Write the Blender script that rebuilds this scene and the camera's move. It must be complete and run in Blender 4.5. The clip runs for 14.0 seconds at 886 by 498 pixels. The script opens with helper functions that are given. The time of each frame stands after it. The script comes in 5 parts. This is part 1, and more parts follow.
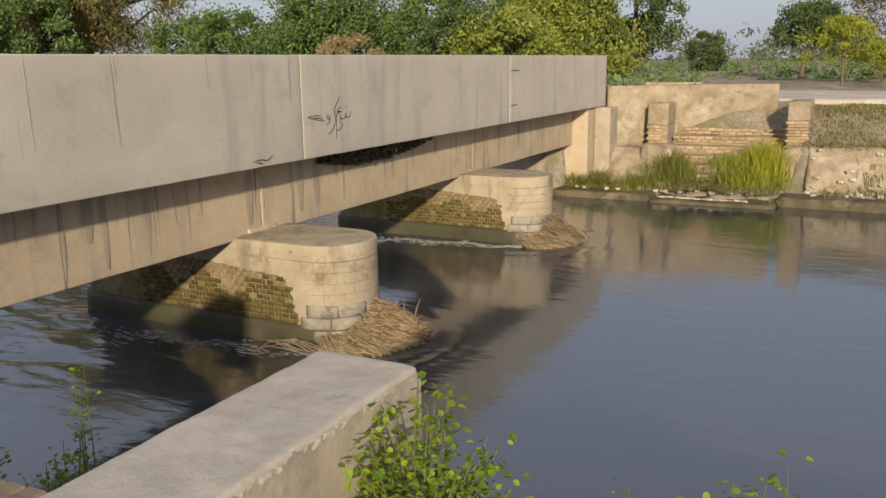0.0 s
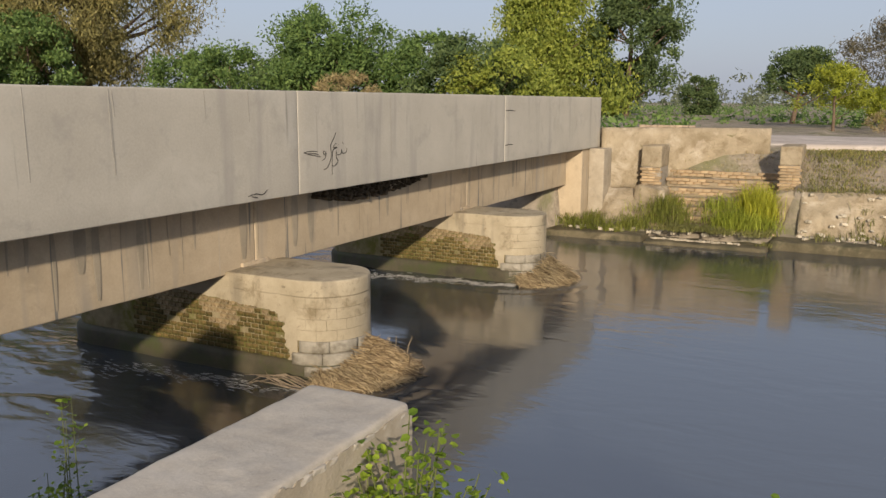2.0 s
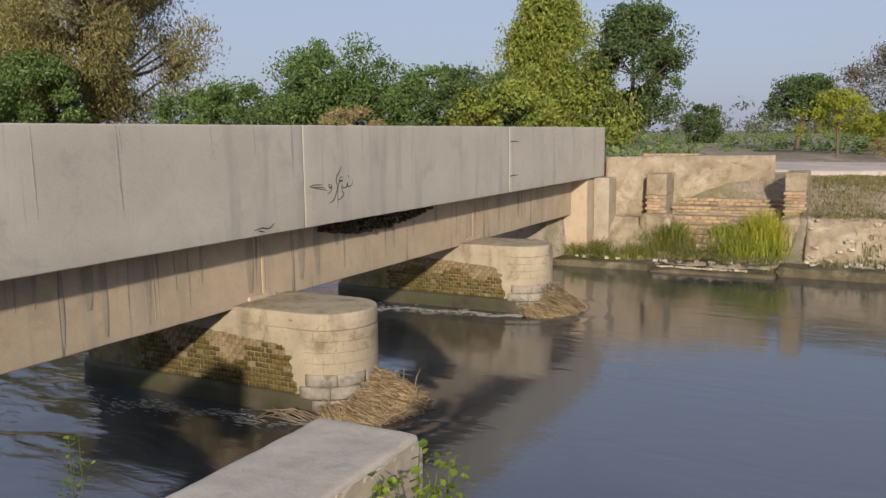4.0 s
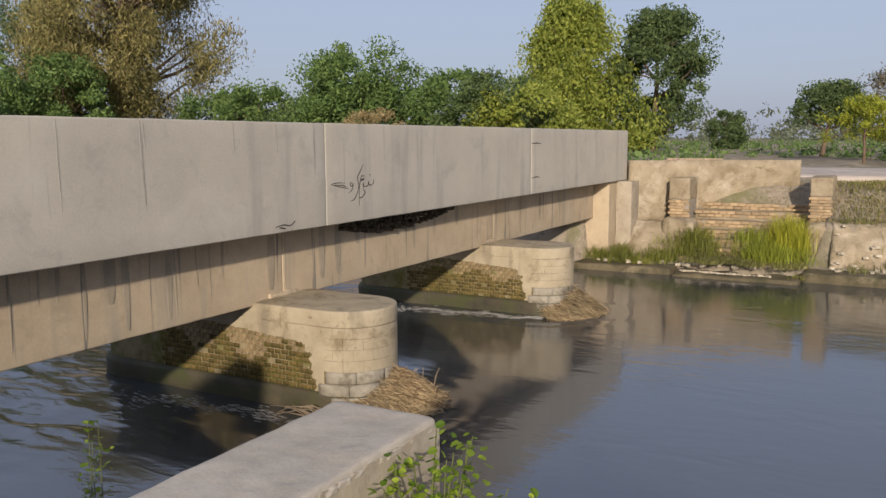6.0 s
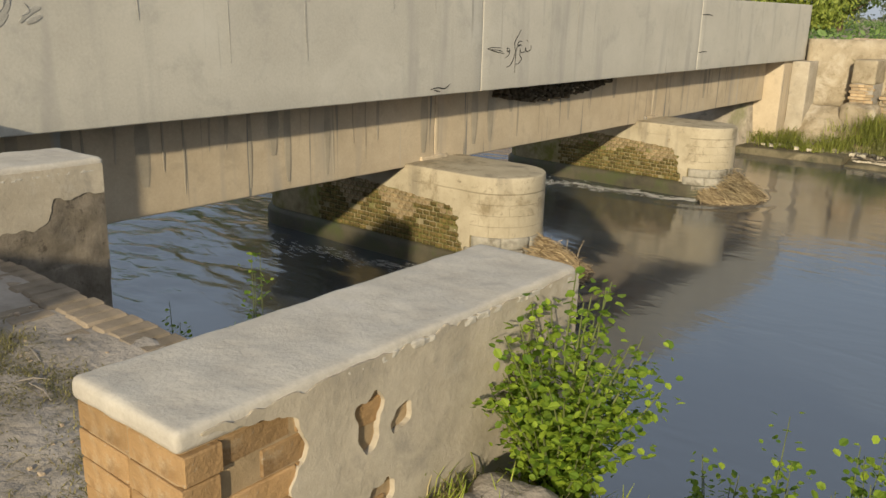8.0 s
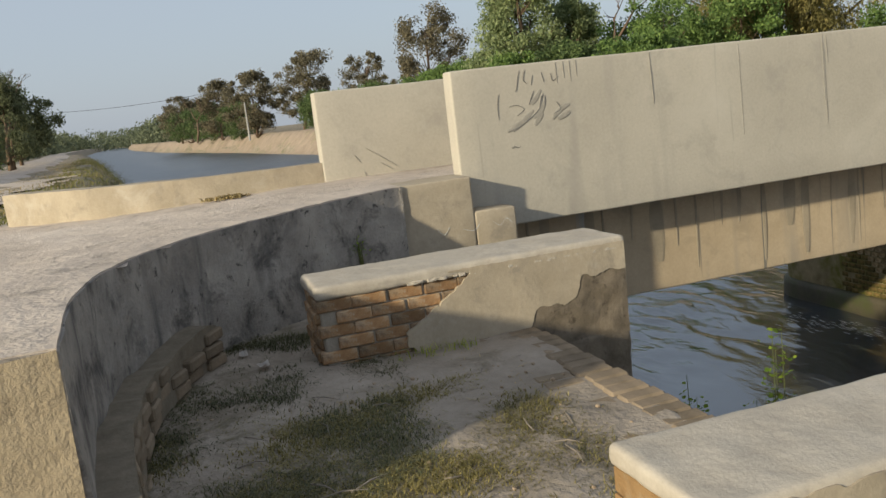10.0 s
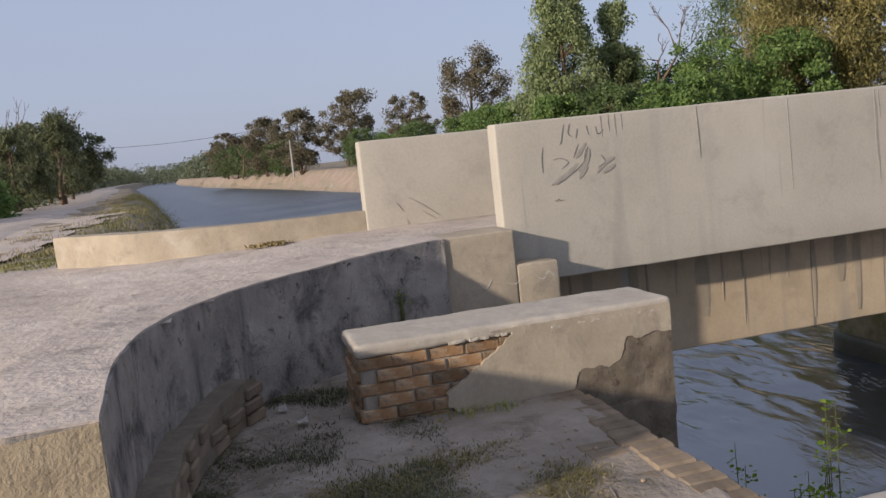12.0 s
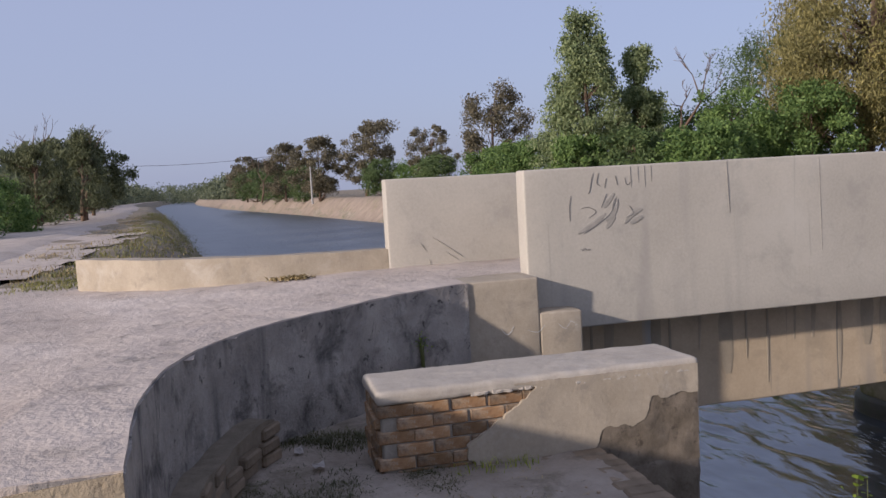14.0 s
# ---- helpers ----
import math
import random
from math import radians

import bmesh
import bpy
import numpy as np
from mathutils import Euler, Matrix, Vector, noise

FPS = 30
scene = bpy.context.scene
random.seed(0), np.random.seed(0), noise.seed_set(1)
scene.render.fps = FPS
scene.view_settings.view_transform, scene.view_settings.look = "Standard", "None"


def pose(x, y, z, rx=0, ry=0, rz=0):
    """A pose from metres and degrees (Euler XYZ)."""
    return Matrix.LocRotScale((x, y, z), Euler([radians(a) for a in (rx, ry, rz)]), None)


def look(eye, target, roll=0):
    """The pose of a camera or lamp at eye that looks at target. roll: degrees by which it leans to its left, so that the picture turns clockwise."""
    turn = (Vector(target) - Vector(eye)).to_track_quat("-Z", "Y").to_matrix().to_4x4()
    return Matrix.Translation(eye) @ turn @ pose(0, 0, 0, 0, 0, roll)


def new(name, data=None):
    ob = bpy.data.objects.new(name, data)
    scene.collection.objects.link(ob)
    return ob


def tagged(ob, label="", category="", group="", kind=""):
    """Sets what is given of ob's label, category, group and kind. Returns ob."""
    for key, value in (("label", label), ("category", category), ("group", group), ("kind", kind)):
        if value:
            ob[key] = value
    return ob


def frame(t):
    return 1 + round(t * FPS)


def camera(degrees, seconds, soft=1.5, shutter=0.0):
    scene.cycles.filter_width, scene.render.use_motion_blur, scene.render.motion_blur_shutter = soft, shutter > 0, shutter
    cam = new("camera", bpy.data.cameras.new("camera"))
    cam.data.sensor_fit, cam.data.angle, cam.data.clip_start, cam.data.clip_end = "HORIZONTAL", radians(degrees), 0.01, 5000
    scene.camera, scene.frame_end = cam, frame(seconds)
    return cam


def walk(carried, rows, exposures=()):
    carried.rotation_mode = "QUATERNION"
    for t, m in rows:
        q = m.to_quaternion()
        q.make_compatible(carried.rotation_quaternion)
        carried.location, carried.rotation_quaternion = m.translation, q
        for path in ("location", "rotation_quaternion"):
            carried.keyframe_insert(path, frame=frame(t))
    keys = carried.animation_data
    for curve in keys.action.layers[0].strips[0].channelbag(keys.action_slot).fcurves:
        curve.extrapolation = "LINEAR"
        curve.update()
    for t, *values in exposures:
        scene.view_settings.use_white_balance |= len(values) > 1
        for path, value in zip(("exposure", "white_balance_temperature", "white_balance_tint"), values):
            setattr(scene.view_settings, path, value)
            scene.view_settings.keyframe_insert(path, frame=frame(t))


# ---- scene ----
from collections import defaultdict
cam = camera(55.8, 14.0)
PATH = [
    (0, (-0.493, 1.209, 3.95), (-1.385, 2.945, 3.514), -0.8),
    (0.5, (-0.497, 1.211, 3.946), (-1.387, 2.959, 3.555), -0.2),
    (1, (-0.498, 1.209, 3.942), (-1.388, 2.963, 3.58), 0.0),
    (1.5, (-0.491, 1.198, 3.944), (-1.38, 2.954, 3.592), 0.5),
    (2, (-0.495, 1.205, 3.945), (-1.38, 2.964, 3.597), 0.3),
    (2.5, (-0.505, 1.218, 3.937), (-1.376, 2.988, 3.609), 0.1),
    (3, (-0.5, 1.206, 3.94), (-1.37, 2.98, 3.632), -0.3),
    (5.5, (-0.506, 1.217, 3.886), (-1.451, 2.962, 3.64), -0.5),
    (6, (-0.505, 1.224, 3.845), (-1.453, 2.965, 3.584), -0.2),
    (6.5, (-0.493, 1.213, 3.817), (-1.435, 2.951, 3.514), 0.9),
    (7, (-0.497, 1.22, 3.79), (-1.415, 2.958, 3.42), 1.9),
    (7.5, (-0.486, 1.198, 3.763), (-1.511, 2.855, 3.311), 2.3),
    (8, (-0.471, 1.183, 3.738), (-1.675, 2.681, 3.184), 1.5),
    (8.5, (-0.477, 1.163, 3.736), (-1.906, 2.44, 3.163), 0.2),
    (9, (-0.469, 1.127, 3.745), (-2.15, 2.09, 3.249), -2.6),
    (9.2, (-0.474, 1.121, 3.746), (-2.242, 1.951, 3.315), -3.9),
    (11.3, (-0.454, 1.118, 3.818), (-2.375, 1.57, 3.495), -7.5),
    (11.5, (-0.479, 1.123, 3.825), (-2.401, 1.575, 3.504), -6.8),
    (12, (-0.526, 1.132, 3.896), (-2.45, 1.625, 3.662), -6.0),
    (12.5, (-0.567, 1.102, 3.953), (-2.5, 1.583, 3.782), -6.0),
    (13, (-0.597, 1.072, 3.964), (-2.536, 1.535, 3.805), -4.2),
    (13.5, (-0.614, 1.057, 3.995), (-2.557, 1.505, 3.838), -3.4),
    (14, (-0.609, 1.068, 3.996), (-2.547, 1.536, 3.842), -3.2),
]
LIGHT = [(0, 0.1, 6500, 10), (1.5, 0.05, 6400, 10), (3, 0.0, 6150, 11), (5.5, -0.07, 5880, 14), (6.5, 0.05, 6300, 10), (7.5, 0.24, 6400, 5), (8.5, 0.17, 6450, 1), (9.0, 0.15, 6450, 1), (11.5, 0.1, 6300, 10), (12.5, -0.05, 5700, 17), (14, -0.06, 5680, 19)]
walk(cam, [(t, look(eye, target, roll)) for t, eye, target, roll in PATH], LIGHT)

# ---- world and sun ----
WATER = 0.005
SUN_DIR = Vector((0.45, -1.0, 0.33)).normalized()      # towards the sun: south-east, low
world = bpy.data.worlds.new("sky")
scene.world = world
world.use_nodes = True
wn = world.node_tree.nodes
sky = wn.new("ShaderNodeTexSky")
sky.sky_type = 'NISHITA'
sky.sun_disc = False
sky.sun_elevation = radians(16.6)
sky.sun_rotation = radians(155.8)
sky.air_density, sky.dust_density, sky.ozone_density = 1.0, 2.5, 3.0
haze = wn.new("ShaderNodeMix")                           # thin even haze over the sky
haze.data_type = 'RGBA'
haze.inputs[0].default_value = 0.76
haze.inputs[7].default_value = (3.2, 3.33, 3.88, 1)
world.node_tree.links.new(sky.outputs[0], haze.inputs[6])
world.node_tree.links.new(haze.outputs[2], wn["Background"].inputs[0])
wn["Background"].inputs[1].default_value = 0.15
sun = new("sun", bpy.data.lights.new("sun", 'SUN'))
sun.data.energy, sun.data.angle, sun.data.color = 4.7, radians(1.6), (1.0, 0.85, 0.65)
sun.matrix_world = look(SUN_DIR * 50, (0, 0, 0))


# ---- materials ----
def ramp(nt, fac, stops):
    r = nt.nodes.new("ShaderNodeValToRGB")
    el = r.color_ramp.elements
    el[0].position, el[0].color = stops[0][0], (*stops[0][1], 1)
    el[1].position, el[1].color = stops[-1][0], (*stops[-1][1], 1)
    for p, c in stops[1:-1]:
        e = el.new(p)
        e.color = (*c, 1)
    nt.links.new(fac, r.inputs[0])
    return r.outputs[0]


def noise_node(nt, scale, detail=5.0, rough=0.6, stretch=None, dist=0.0):
    co = nt.nodes.new("ShaderNodeTexCoord")
    out = co.outputs["Object"]
    if stretch:
        mp = nt.nodes.new("ShaderNodeMapping")
        mp.inputs["Scale"].default_value = stretch
        nt.links.new(out, mp.inputs[0])
        out = mp.outputs[0]
    n = nt.nodes.new("ShaderNodeTexNoise")
    n.inputs["Scale"].default_value, n.inputs["Detail"].default_value = scale, detail
    n.inputs["Roughness"].default_value, n.inputs["Distortion"].default_value = rough, dist
    nt.links.new(out, n.inputs["Vector"])
    return n.outputs["Fac"]


def mixed(nt, fac, a, b, mode='MIX'):
    m = nt.nodes.new("ShaderNodeMix")
    m.data_type, m.blend_type = 'RGBA', mode
    for sock, val in ((m.inputs[0], fac), (m.inputs[6], a), (m.inputs[7], b)):
        if isinstance(val, (int, float)):
            sock.default_value = val
        elif isinstance(val, tuple):
            sock.default_value = (*val, 1)
        else:
            nt.links.new(val, sock)
    return m.outputs[2]


def surface(name, dark, light, scale=3.0, grain=60.0, bump=0.3, rough=0.85, spec=0.3, patches=None, streaks=None, vary=0.0, depth=0.01):
    """A worn surface: broad blotches between two colours, fine grain, relief; patches: (colour, scale, from, to); streaks: (colour, stretch, from, to)."""
    m = bpy.data.materials.new(name)
    m.use_nodes = True
    nt = m.node_tree
    b = nt.nodes["Principled BSDF"]
    big = noise_node(nt, scale, 6, 0.65)
    col = ramp(nt, big, [(0.3, dark), (0.7, light)])
    fine = noise_node(nt, grain, 4, 0.7)
    g = ramp(nt, fine, [(0.25, (0.90, 0.90, 0.90)), (0.75, (1.06, 1.06, 1.06))])
    col = mixed(nt, 1.0, col, g, 'MULTIPLY')
    if patches:
        for pc, ps, lo, hi in patches:
            pn = noise_node(nt, ps, 6, 0.7, dist=0.4)
            pf = ramp(nt, pn, [(lo, (0, 0, 0)), (hi, (1, 1, 1))])
            col = mixed(nt, pf, col, pc)
    if streaks:
        for sc, st, lo, hi in streaks:
            sn = noise_node(nt, 1.0, 3, 0.55, stretch=st)
            sf = ramp(nt, sn, [(lo, (0, 0, 0)), (hi, (1, 1, 1))])
            col = mixed(nt, sf, col, sc)
    if vary:
        oi = nt.nodes.new("ShaderNodeObjectInfo")
        v = ramp(nt, oi.outputs["Random"], [(0.0, (1 - vary,) * 3), (1.0, (1 + vary, 1 + vary * 0.9, 1 + vary * 0.8))])
        col = mixed(nt, 1.0, col, v, 'MULTIPLY')
    nt.links.new(col, b.inputs["Base Color"])
    b.inputs["Roughness"].default_value = rough
    b.inputs["Specular IOR Level"].default_value = spec
    add = nt.nodes.new("ShaderNodeMath")
    add.operation = 'MULTIPLY_ADD'
    nt.links.new(big, add.inputs[0])
    add.inputs[1].default_value = 2.0
    soft = nt.nodes.new("ShaderNodeMath")
    soft.operation = 'MULTIPLY'
    soft.inputs[1].default_value = 0.45
    nt.links.new(fine, soft.inputs[0])
    nt.links.new(soft.outputs[0], add.inputs[2])
    bp = nt.nodes.new("ShaderNodeBump")
    bp.inputs["Strength"].default_value, bp.inputs["Distance"].default_value = bump, depth
    nt.links.new(add.outputs[0], bp.inputs["Height"])
    nt.links.new(bp.outputs[0], b.inputs["Normal"])
    return m


def leafy(name, dark, light, trans=0.35):
    """Foliage: colour varies from clump to clump and leaf to leaf; some light passes through."""
    m = bpy.data.materials.new(name)
    m.use_nodes = True
    nt = m.node_tree
    b = nt.nodes["Principled BSDF"]
    geo = nt.nodes.new("ShaderNodeNewGeometry")
    col = ramp(nt, geo.outputs["Random Per Island"], [(0.0, dark), (1.0, light)])
    n = noise_node(nt, 0.7, 3)
    v = ramp(nt, n, [(0.3, (0.7, 0.72, 0.7)), (0.7, (1.25, 1.2, 1.1))])
    col = mixed(nt, 1.0, col, v, 'MULTIPLY')
    nt.links.new(col, b.inputs["Base Color"])
    b.inputs["Roughness"].default_value = 0.6
    b.inputs["Specular IOR Level"].default_value = 0.25
    tr = nt.nodes.new("ShaderNodeBsdfTranslucent")
    nt.links.new(col, tr.inputs[0])
    mx = nt.nodes.new("ShaderNodeMixShader")
    mx.inputs[0].default_value = trans
    nt.links.new(b.outputs[0], mx.inputs[1])
    nt.links.new(tr.outputs[0], mx.inputs[2])
    nt.links.new(mx.outputs[0], nt.nodes["Material Output"].inputs[0])
    return m


M = {}
M["concrete"] = surface("pale_concrete", (0.405, 0.37, 0.31), (0.48, 0.44, 0.37), 0.9, 35, 0.3, 0.85, 0.25,
                        patches=[((0.30, 0.28, 0.245), 1.6, 0.54, 0.82), ((0.50, 0.465, 0.40), 0.8, 0.55, 0.8), ((0.25, 0.23, 0.20), 30.0, 0.72, 0.79)],
                        streaks=[((0.29, 0.27, 0.24), (1.0, 2.2, 0.22), 0.56, 0.80), ((0.24, 0.225, 0.20), (1.0, 7.0, 0.35), 0.66, 0.82)])
M["beam"] = surface("stained_beam_concrete", (0.41, 0.325, 0.22), (0.51, 0.41, 0.285), 1.3, 35, 0.35, 0.85, 0.2,
                    patches=[((0.33, 0.27, 0.19), 2.4, 0.55, 0.78)],
                    streaks=[((0.33, 0.285, 0.225), (1.0, 2.6, 0.3), 0.58, 0.76), ((0.19, 0.175, 0.15), (1.0, 8.0, 0.3), 0.64, 0.70), ((0.37, 0.355, 0.32), (1.0, 4.0, 0.1), 0.66, 0.74)])
M["plaster"] = surface("old_cement_plaster", (0.32, 0.27, 0.20), (0.44, 0.375, 0.285), 2.6, 40, 0.6, 0.9, 0.2,
                       patches=[((0.24, 0.21, 0.17), 4.0, 0.54, 0.74), ((0.47, 0.42, 0.35), 1.7, 0.56, 0.76), ((0.17, 0.15, 0.125), 22.0, 0.69, 0.76)])
M["plaster_top"] = surface("dusty_plaster_top", (0.385, 0.34, 0.28), (0.48, 0.43, 0.36), 6.0, 70, 0.7, 0.95, 0.12,
                           patches=[((0.33, 0.295, 0.25), 4.0, 0.58, 0.74), ((0.53, 0.485, 0.425), 1.2, 0.54, 0.76), ((0.20, 0.18, 0.155), 24.0, 0.69, 0.74)], depth=0.006)
M["pier_plaster"] = surface("pier_plaster", (0.33, 0.275, 0.185), (0.44, 0.37, 0.26), 2.0, 45, 0.4, 0.85, 0.2,
                            patches=[((0.21, 0.165, 0.10), 2.2, 0.52, 0.68), ((0.19, 0.155, 0.105), 7.0, 0.60, 0.74)], streaks=[((0.19, 0.16, 0.115), (2.5, 2.5, 0.5), 0.56, 0.76)])
M["wet_plaster"] = surface("wet_stained_plaster", (0.105, 0.085, 0.06), (0.22, 0.18, 0.135), 7.0, 50, 0.7, 0.75, 0.3, patches=[((0.07, 0.055, 0.04), 12.0, 0.58, 0.68)])
M["mossy_brick"] = surface("mossy_brick", (0.075, 0.052, 0.02), (0.16, 0.11, 0.042), 6.0, 60, 0.6, 0.9, 0.2,
                           patches=[((0.12, 0.115, 0.014), 1.9, 0.46, 0.62), ((0.035, 0.028, 0.014), 2.4, 0.48, 0.64)], vary=0.35)
M["mortar"] = surface("old_mortar", (0.16, 0.135, 0.10), (0.26, 0.22, 0.165), 8.0, 80, 0.6, 0.95, 0.1)
M["pale_mortar"] = surface("pale_mortar", (0.25, 0.22, 0.18), (0.38, 0.34, 0.28), 8.0, 80, 0.6, 0.95, 0.1)
M["wet_base"] = surface("wet_algae_masonry", (0.035, 0.030, 0.018), (0.085, 0.07, 0.04), 2.2, 40, 0.7, 0.6, 0.4, patches=[((0.05, 0.055, 0.015), 2.0, 0.45, 0.62)])
M["pier_mortar"] = surface("tan_mortar", (0.15, 0.12, 0.065), (0.30, 0.245, 0.145), 3.0, 60, 0.5, 0.9, 0.15, patches=[((0.12, 0.115, 0.03), 1.8, 0.46, 0.62)])
M["tan_brick"] = surface("tan_weathered_brick", (0.17, 0.12, 0.062), (0.29, 0.215, 0.12), 6.0, 60, 0.5, 0.9, 0.15,
                         patches=[((0.11, 0.075, 0.035), 2.6, 0.48, 0.64), ((0.40, 0.33, 0.22), 5.0, 0.55, 0.7)], vary=0.22)
M["grey_base"] = surface("eroded_grey_cement", (0.22, 0.195, 0.15), (0.40, 0.36, 0.29), 3.5, 50, 0.7, 0.9, 0.2,
                         patches=[((0.12, 0.10, 0.07), 2.2, 0.48, 0.66)])
M["far_plaster"] = surface("weathered_far_plaster", (0.255, 0.205, 0.135), (0.42, 0.345, 0.24), 1.6, 30, 0.9, 0.9, 0.15,
                           patches=[((0.22, 0.17, 0.105), 2.2, 0.50, 0.68), ((0.47, 0.40, 0.305), 1.3, 0.54, 0.70), ((0.17, 0.15, 0.075), 4.0, 0.60, 0.72)], depth=0.04)
M["far_brick"] = surface("weathered_far_brick", (0.30, 0.205, 0.115), (0.42, 0.31, 0.185), 6.0, 60, 0.5, 0.95, 0.1, patches=[((0.40, 0.33, 0.23), 3.0, 0.5, 0.66)], vary=0.25)
M["bank_stone"] = surface("wet_bank_masonry", (0.07, 0.058, 0.032), (0.17, 0.14, 0.085), 2.0, 30, 0.8, 0.8, 0.25, patches=[((0.23, 0.19, 0.12), 1.1, 0.56, 0.70), ((0.06, 0.055, 0.03), 1.8, 0.5, 0.64)])
M["pale_stone"] = surface("pale_stone", (0.36, 0.31, 0.23), (0.54, 0.485, 0.385), 5.0, 50, 0.5, 0.9, 0.15, vary=0.25)
M["nest_mud"] = surface("dark_nest_mud", (0.05, 0.04, 0.028), (0.125, 0.10, 0.07), 9.0, 60, 0.8, 0.95, 0.1)
M["edge_brick"] = surface("earth_stained_brick", (0.17, 0.135, 0.095), (0.27, 0.215, 0.155), 6.0, 60, 0.7, 0.95, 0.1, vary=0.2)
M["brick"] = surface("fired_brick", (0.25, 0.145, 0.075), (0.39, 0.25, 0.135), 9.0, 90, 0.7, 0.9, 0.15,
                     patches=[((0.40, 0.325, 0.235), 8.0, 0.48, 0.64), ((0.14, 0.095, 0.065), 6.0, 0.52, 0.68), ((0.36, 0.30, 0.225), 28.0, 0.60, 0.70)], vary=0.4)
M["ochre_brick"] = surface("dusty_ochre_brick", (0.27, 0.165, 0.075), (0.37, 0.235, 0.115), 5.0, 70, 0.8, 0.95, 0.1,
                           patches=[((0.39, 0.305, 0.195), 5.0, 0.54, 0.68), ((0.19, 0.11, 0.05), 3.0, 0.52, 0.68), ((0.36, 0.29, 0.20), 22.0, 0.62, 0.70)], vary=0.22)
M["ochre_mortar"] = surface("ochre_mortar", (0.24, 0.17, 0.095), (0.36, 0.26, 0.15), 6.0, 70, 0.5, 0.95, 0.1)
# Wall end: the warm tone of sunlight is put into this plaster's colour.
M["pitted"] = surface("pitted_sun_tinted_plaster", (0.37, 0.295, 0.195), (0.47, 0.385, 0.265), 2.0, 40, 0.9, 0.9, 0.15,
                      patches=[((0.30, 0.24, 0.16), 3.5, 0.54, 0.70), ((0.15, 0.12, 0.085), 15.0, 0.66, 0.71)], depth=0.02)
M["dust"] = surface("trodden_dust", (0.23, 0.192, 0.15), (0.40, 0.345, 0.285), 1.3, 14, 0.9, 0.97, 0.1,
                    patches=[((0.165, 0.14, 0.10), 1.6, 0.50, 0.66), ((0.45, 0.365, 0.305), 0.9, 0.58, 0.74), ((0.15, 0.13, 0.10), 17.0, 0.64, 0.72)], depth=0.03)
M["dusty_brick"] = surface("dusty_brick", (0.33, 0.25, 0.17), (0.46, 0.36, 0.26), 7.0, 80, 0.5, 0.95, 0.1, vary=0.18)
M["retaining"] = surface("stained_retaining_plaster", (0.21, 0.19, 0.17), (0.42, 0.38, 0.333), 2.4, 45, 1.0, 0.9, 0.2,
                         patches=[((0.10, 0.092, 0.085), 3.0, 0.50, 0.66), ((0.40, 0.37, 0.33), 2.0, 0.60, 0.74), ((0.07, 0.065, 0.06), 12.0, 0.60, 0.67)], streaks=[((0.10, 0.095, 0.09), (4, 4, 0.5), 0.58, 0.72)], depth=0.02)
M["road"] = surface("dusty_road", (0.43, 0.36, 0.30), (0.57, 0.49, 0.415), 0.9, 16, 0.6, 0.97, 0.1,
                    patches=[((0.30, 0.26, 0.22), 3.0, 0.54, 0.70), ((0.62, 0.54, 0.465), 0.6, 0.52, 0.72), ((0.23, 0.20, 0.17), 18.0, 0.66, 0.73)], depth=0.05)
M["earth"] = surface("dry_earth", (0.22, 0.18, 0.13), (0.39, 0.33, 0.255), 1.1, 12, 1.0, 0.97, 0.1,
                     patches=[((0.17, 0.165, 0.08), 0.5, 0.50, 0.68), ((0.13, 0.115, 0.085), 3.2, 0.55, 0.70), ((0.44, 0.38, 0.30), 0.9, 0.58, 0.72), ((0.10, 0.09, 0.07), 20.0, 0.64, 0.72)], depth=0.04)
M["bank"] = surface("bare_bank", (0.24, 0.19, 0.145), (0.36, 0.29, 0.225), 0.5, 6, 0.8, 0.97, 0.1,
                    patches=[((0.18, 0.17, 0.09), 0.35, 0.55, 0.7)], depth=0.05)
M["bark"] = surface("bark", (0.10, 0.07, 0.05), (0.21, 0.15, 0.105), 3.0, 20, 0.8, 0.95, 0.1)
M["dead_wood"] = surface("dead_wood", (0.20, 0.17, 0.14), (0.34, 0.29, 0.24), 4.0, 30, 0.5, 0.9, 0.1)
M["drift_wood"] = surface("drift_wood", (0.16, 0.12, 0.08), (0.30, 0.235, 0.16), 4.0, 30, 0.5, 0.9, 0.1)
M["straw"] = leafy("straw", (0.13, 0.085, 0.045), (0.50, 0.385, 0.23), 0.1)
M["dry_grass"] = leafy("dry_grass", (0.22, 0.17, 0.08), (0.42, 0.34, 0.18), 0.2)
M["landing_dry"] = leafy("yellow_olive_grass", (0.13, 0.115, 0.04), (0.32, 0.27, 0.11), 0.2)
M["grass"] = leafy("green_grass", (0.20, 0.25, 0.035), (0.46, 0.50, 0.085), 0.35)
M["lime_grass"] = leafy("yellow_green_grass", (0.26, 0.28, 0.03), (0.55, 0.55, 0.08), 0.4)
M["mid_grass"] = leafy("olive_green_grass", (0.13, 0.15, 0.03), (0.32, 0.33, 0.075), 0.3)
M["dull_grass"] = leafy("dull_green_grass", (0.07, 0.078, 0.042), (0.18, 0.18, 0.095), 0.25)
M["weedy"] = leafy("olive_grass", (0.12, 0.125, 0.04), (0.28, 0.27, 0.09), 0.25)
M["weed"] = leafy("weed_leaves", (0.10, 0.18, 0.018), (0.36, 0.46, 0.05), 0.45)
M["stem"] = surface("green_stem", (0.08, 0.10, 0.03), (0.16, 0.17, 0.06), 5, 40, 0.2, 0.8, 0.2)
M["olive"] = leafy("olive_leaves", (0.13, 0.125, 0.05), (0.38, 0.335, 0.135))
M["green"] = leafy("green_leaves", (0.06, 0.115, 0.034), (0.215, 0.31, 0.095))
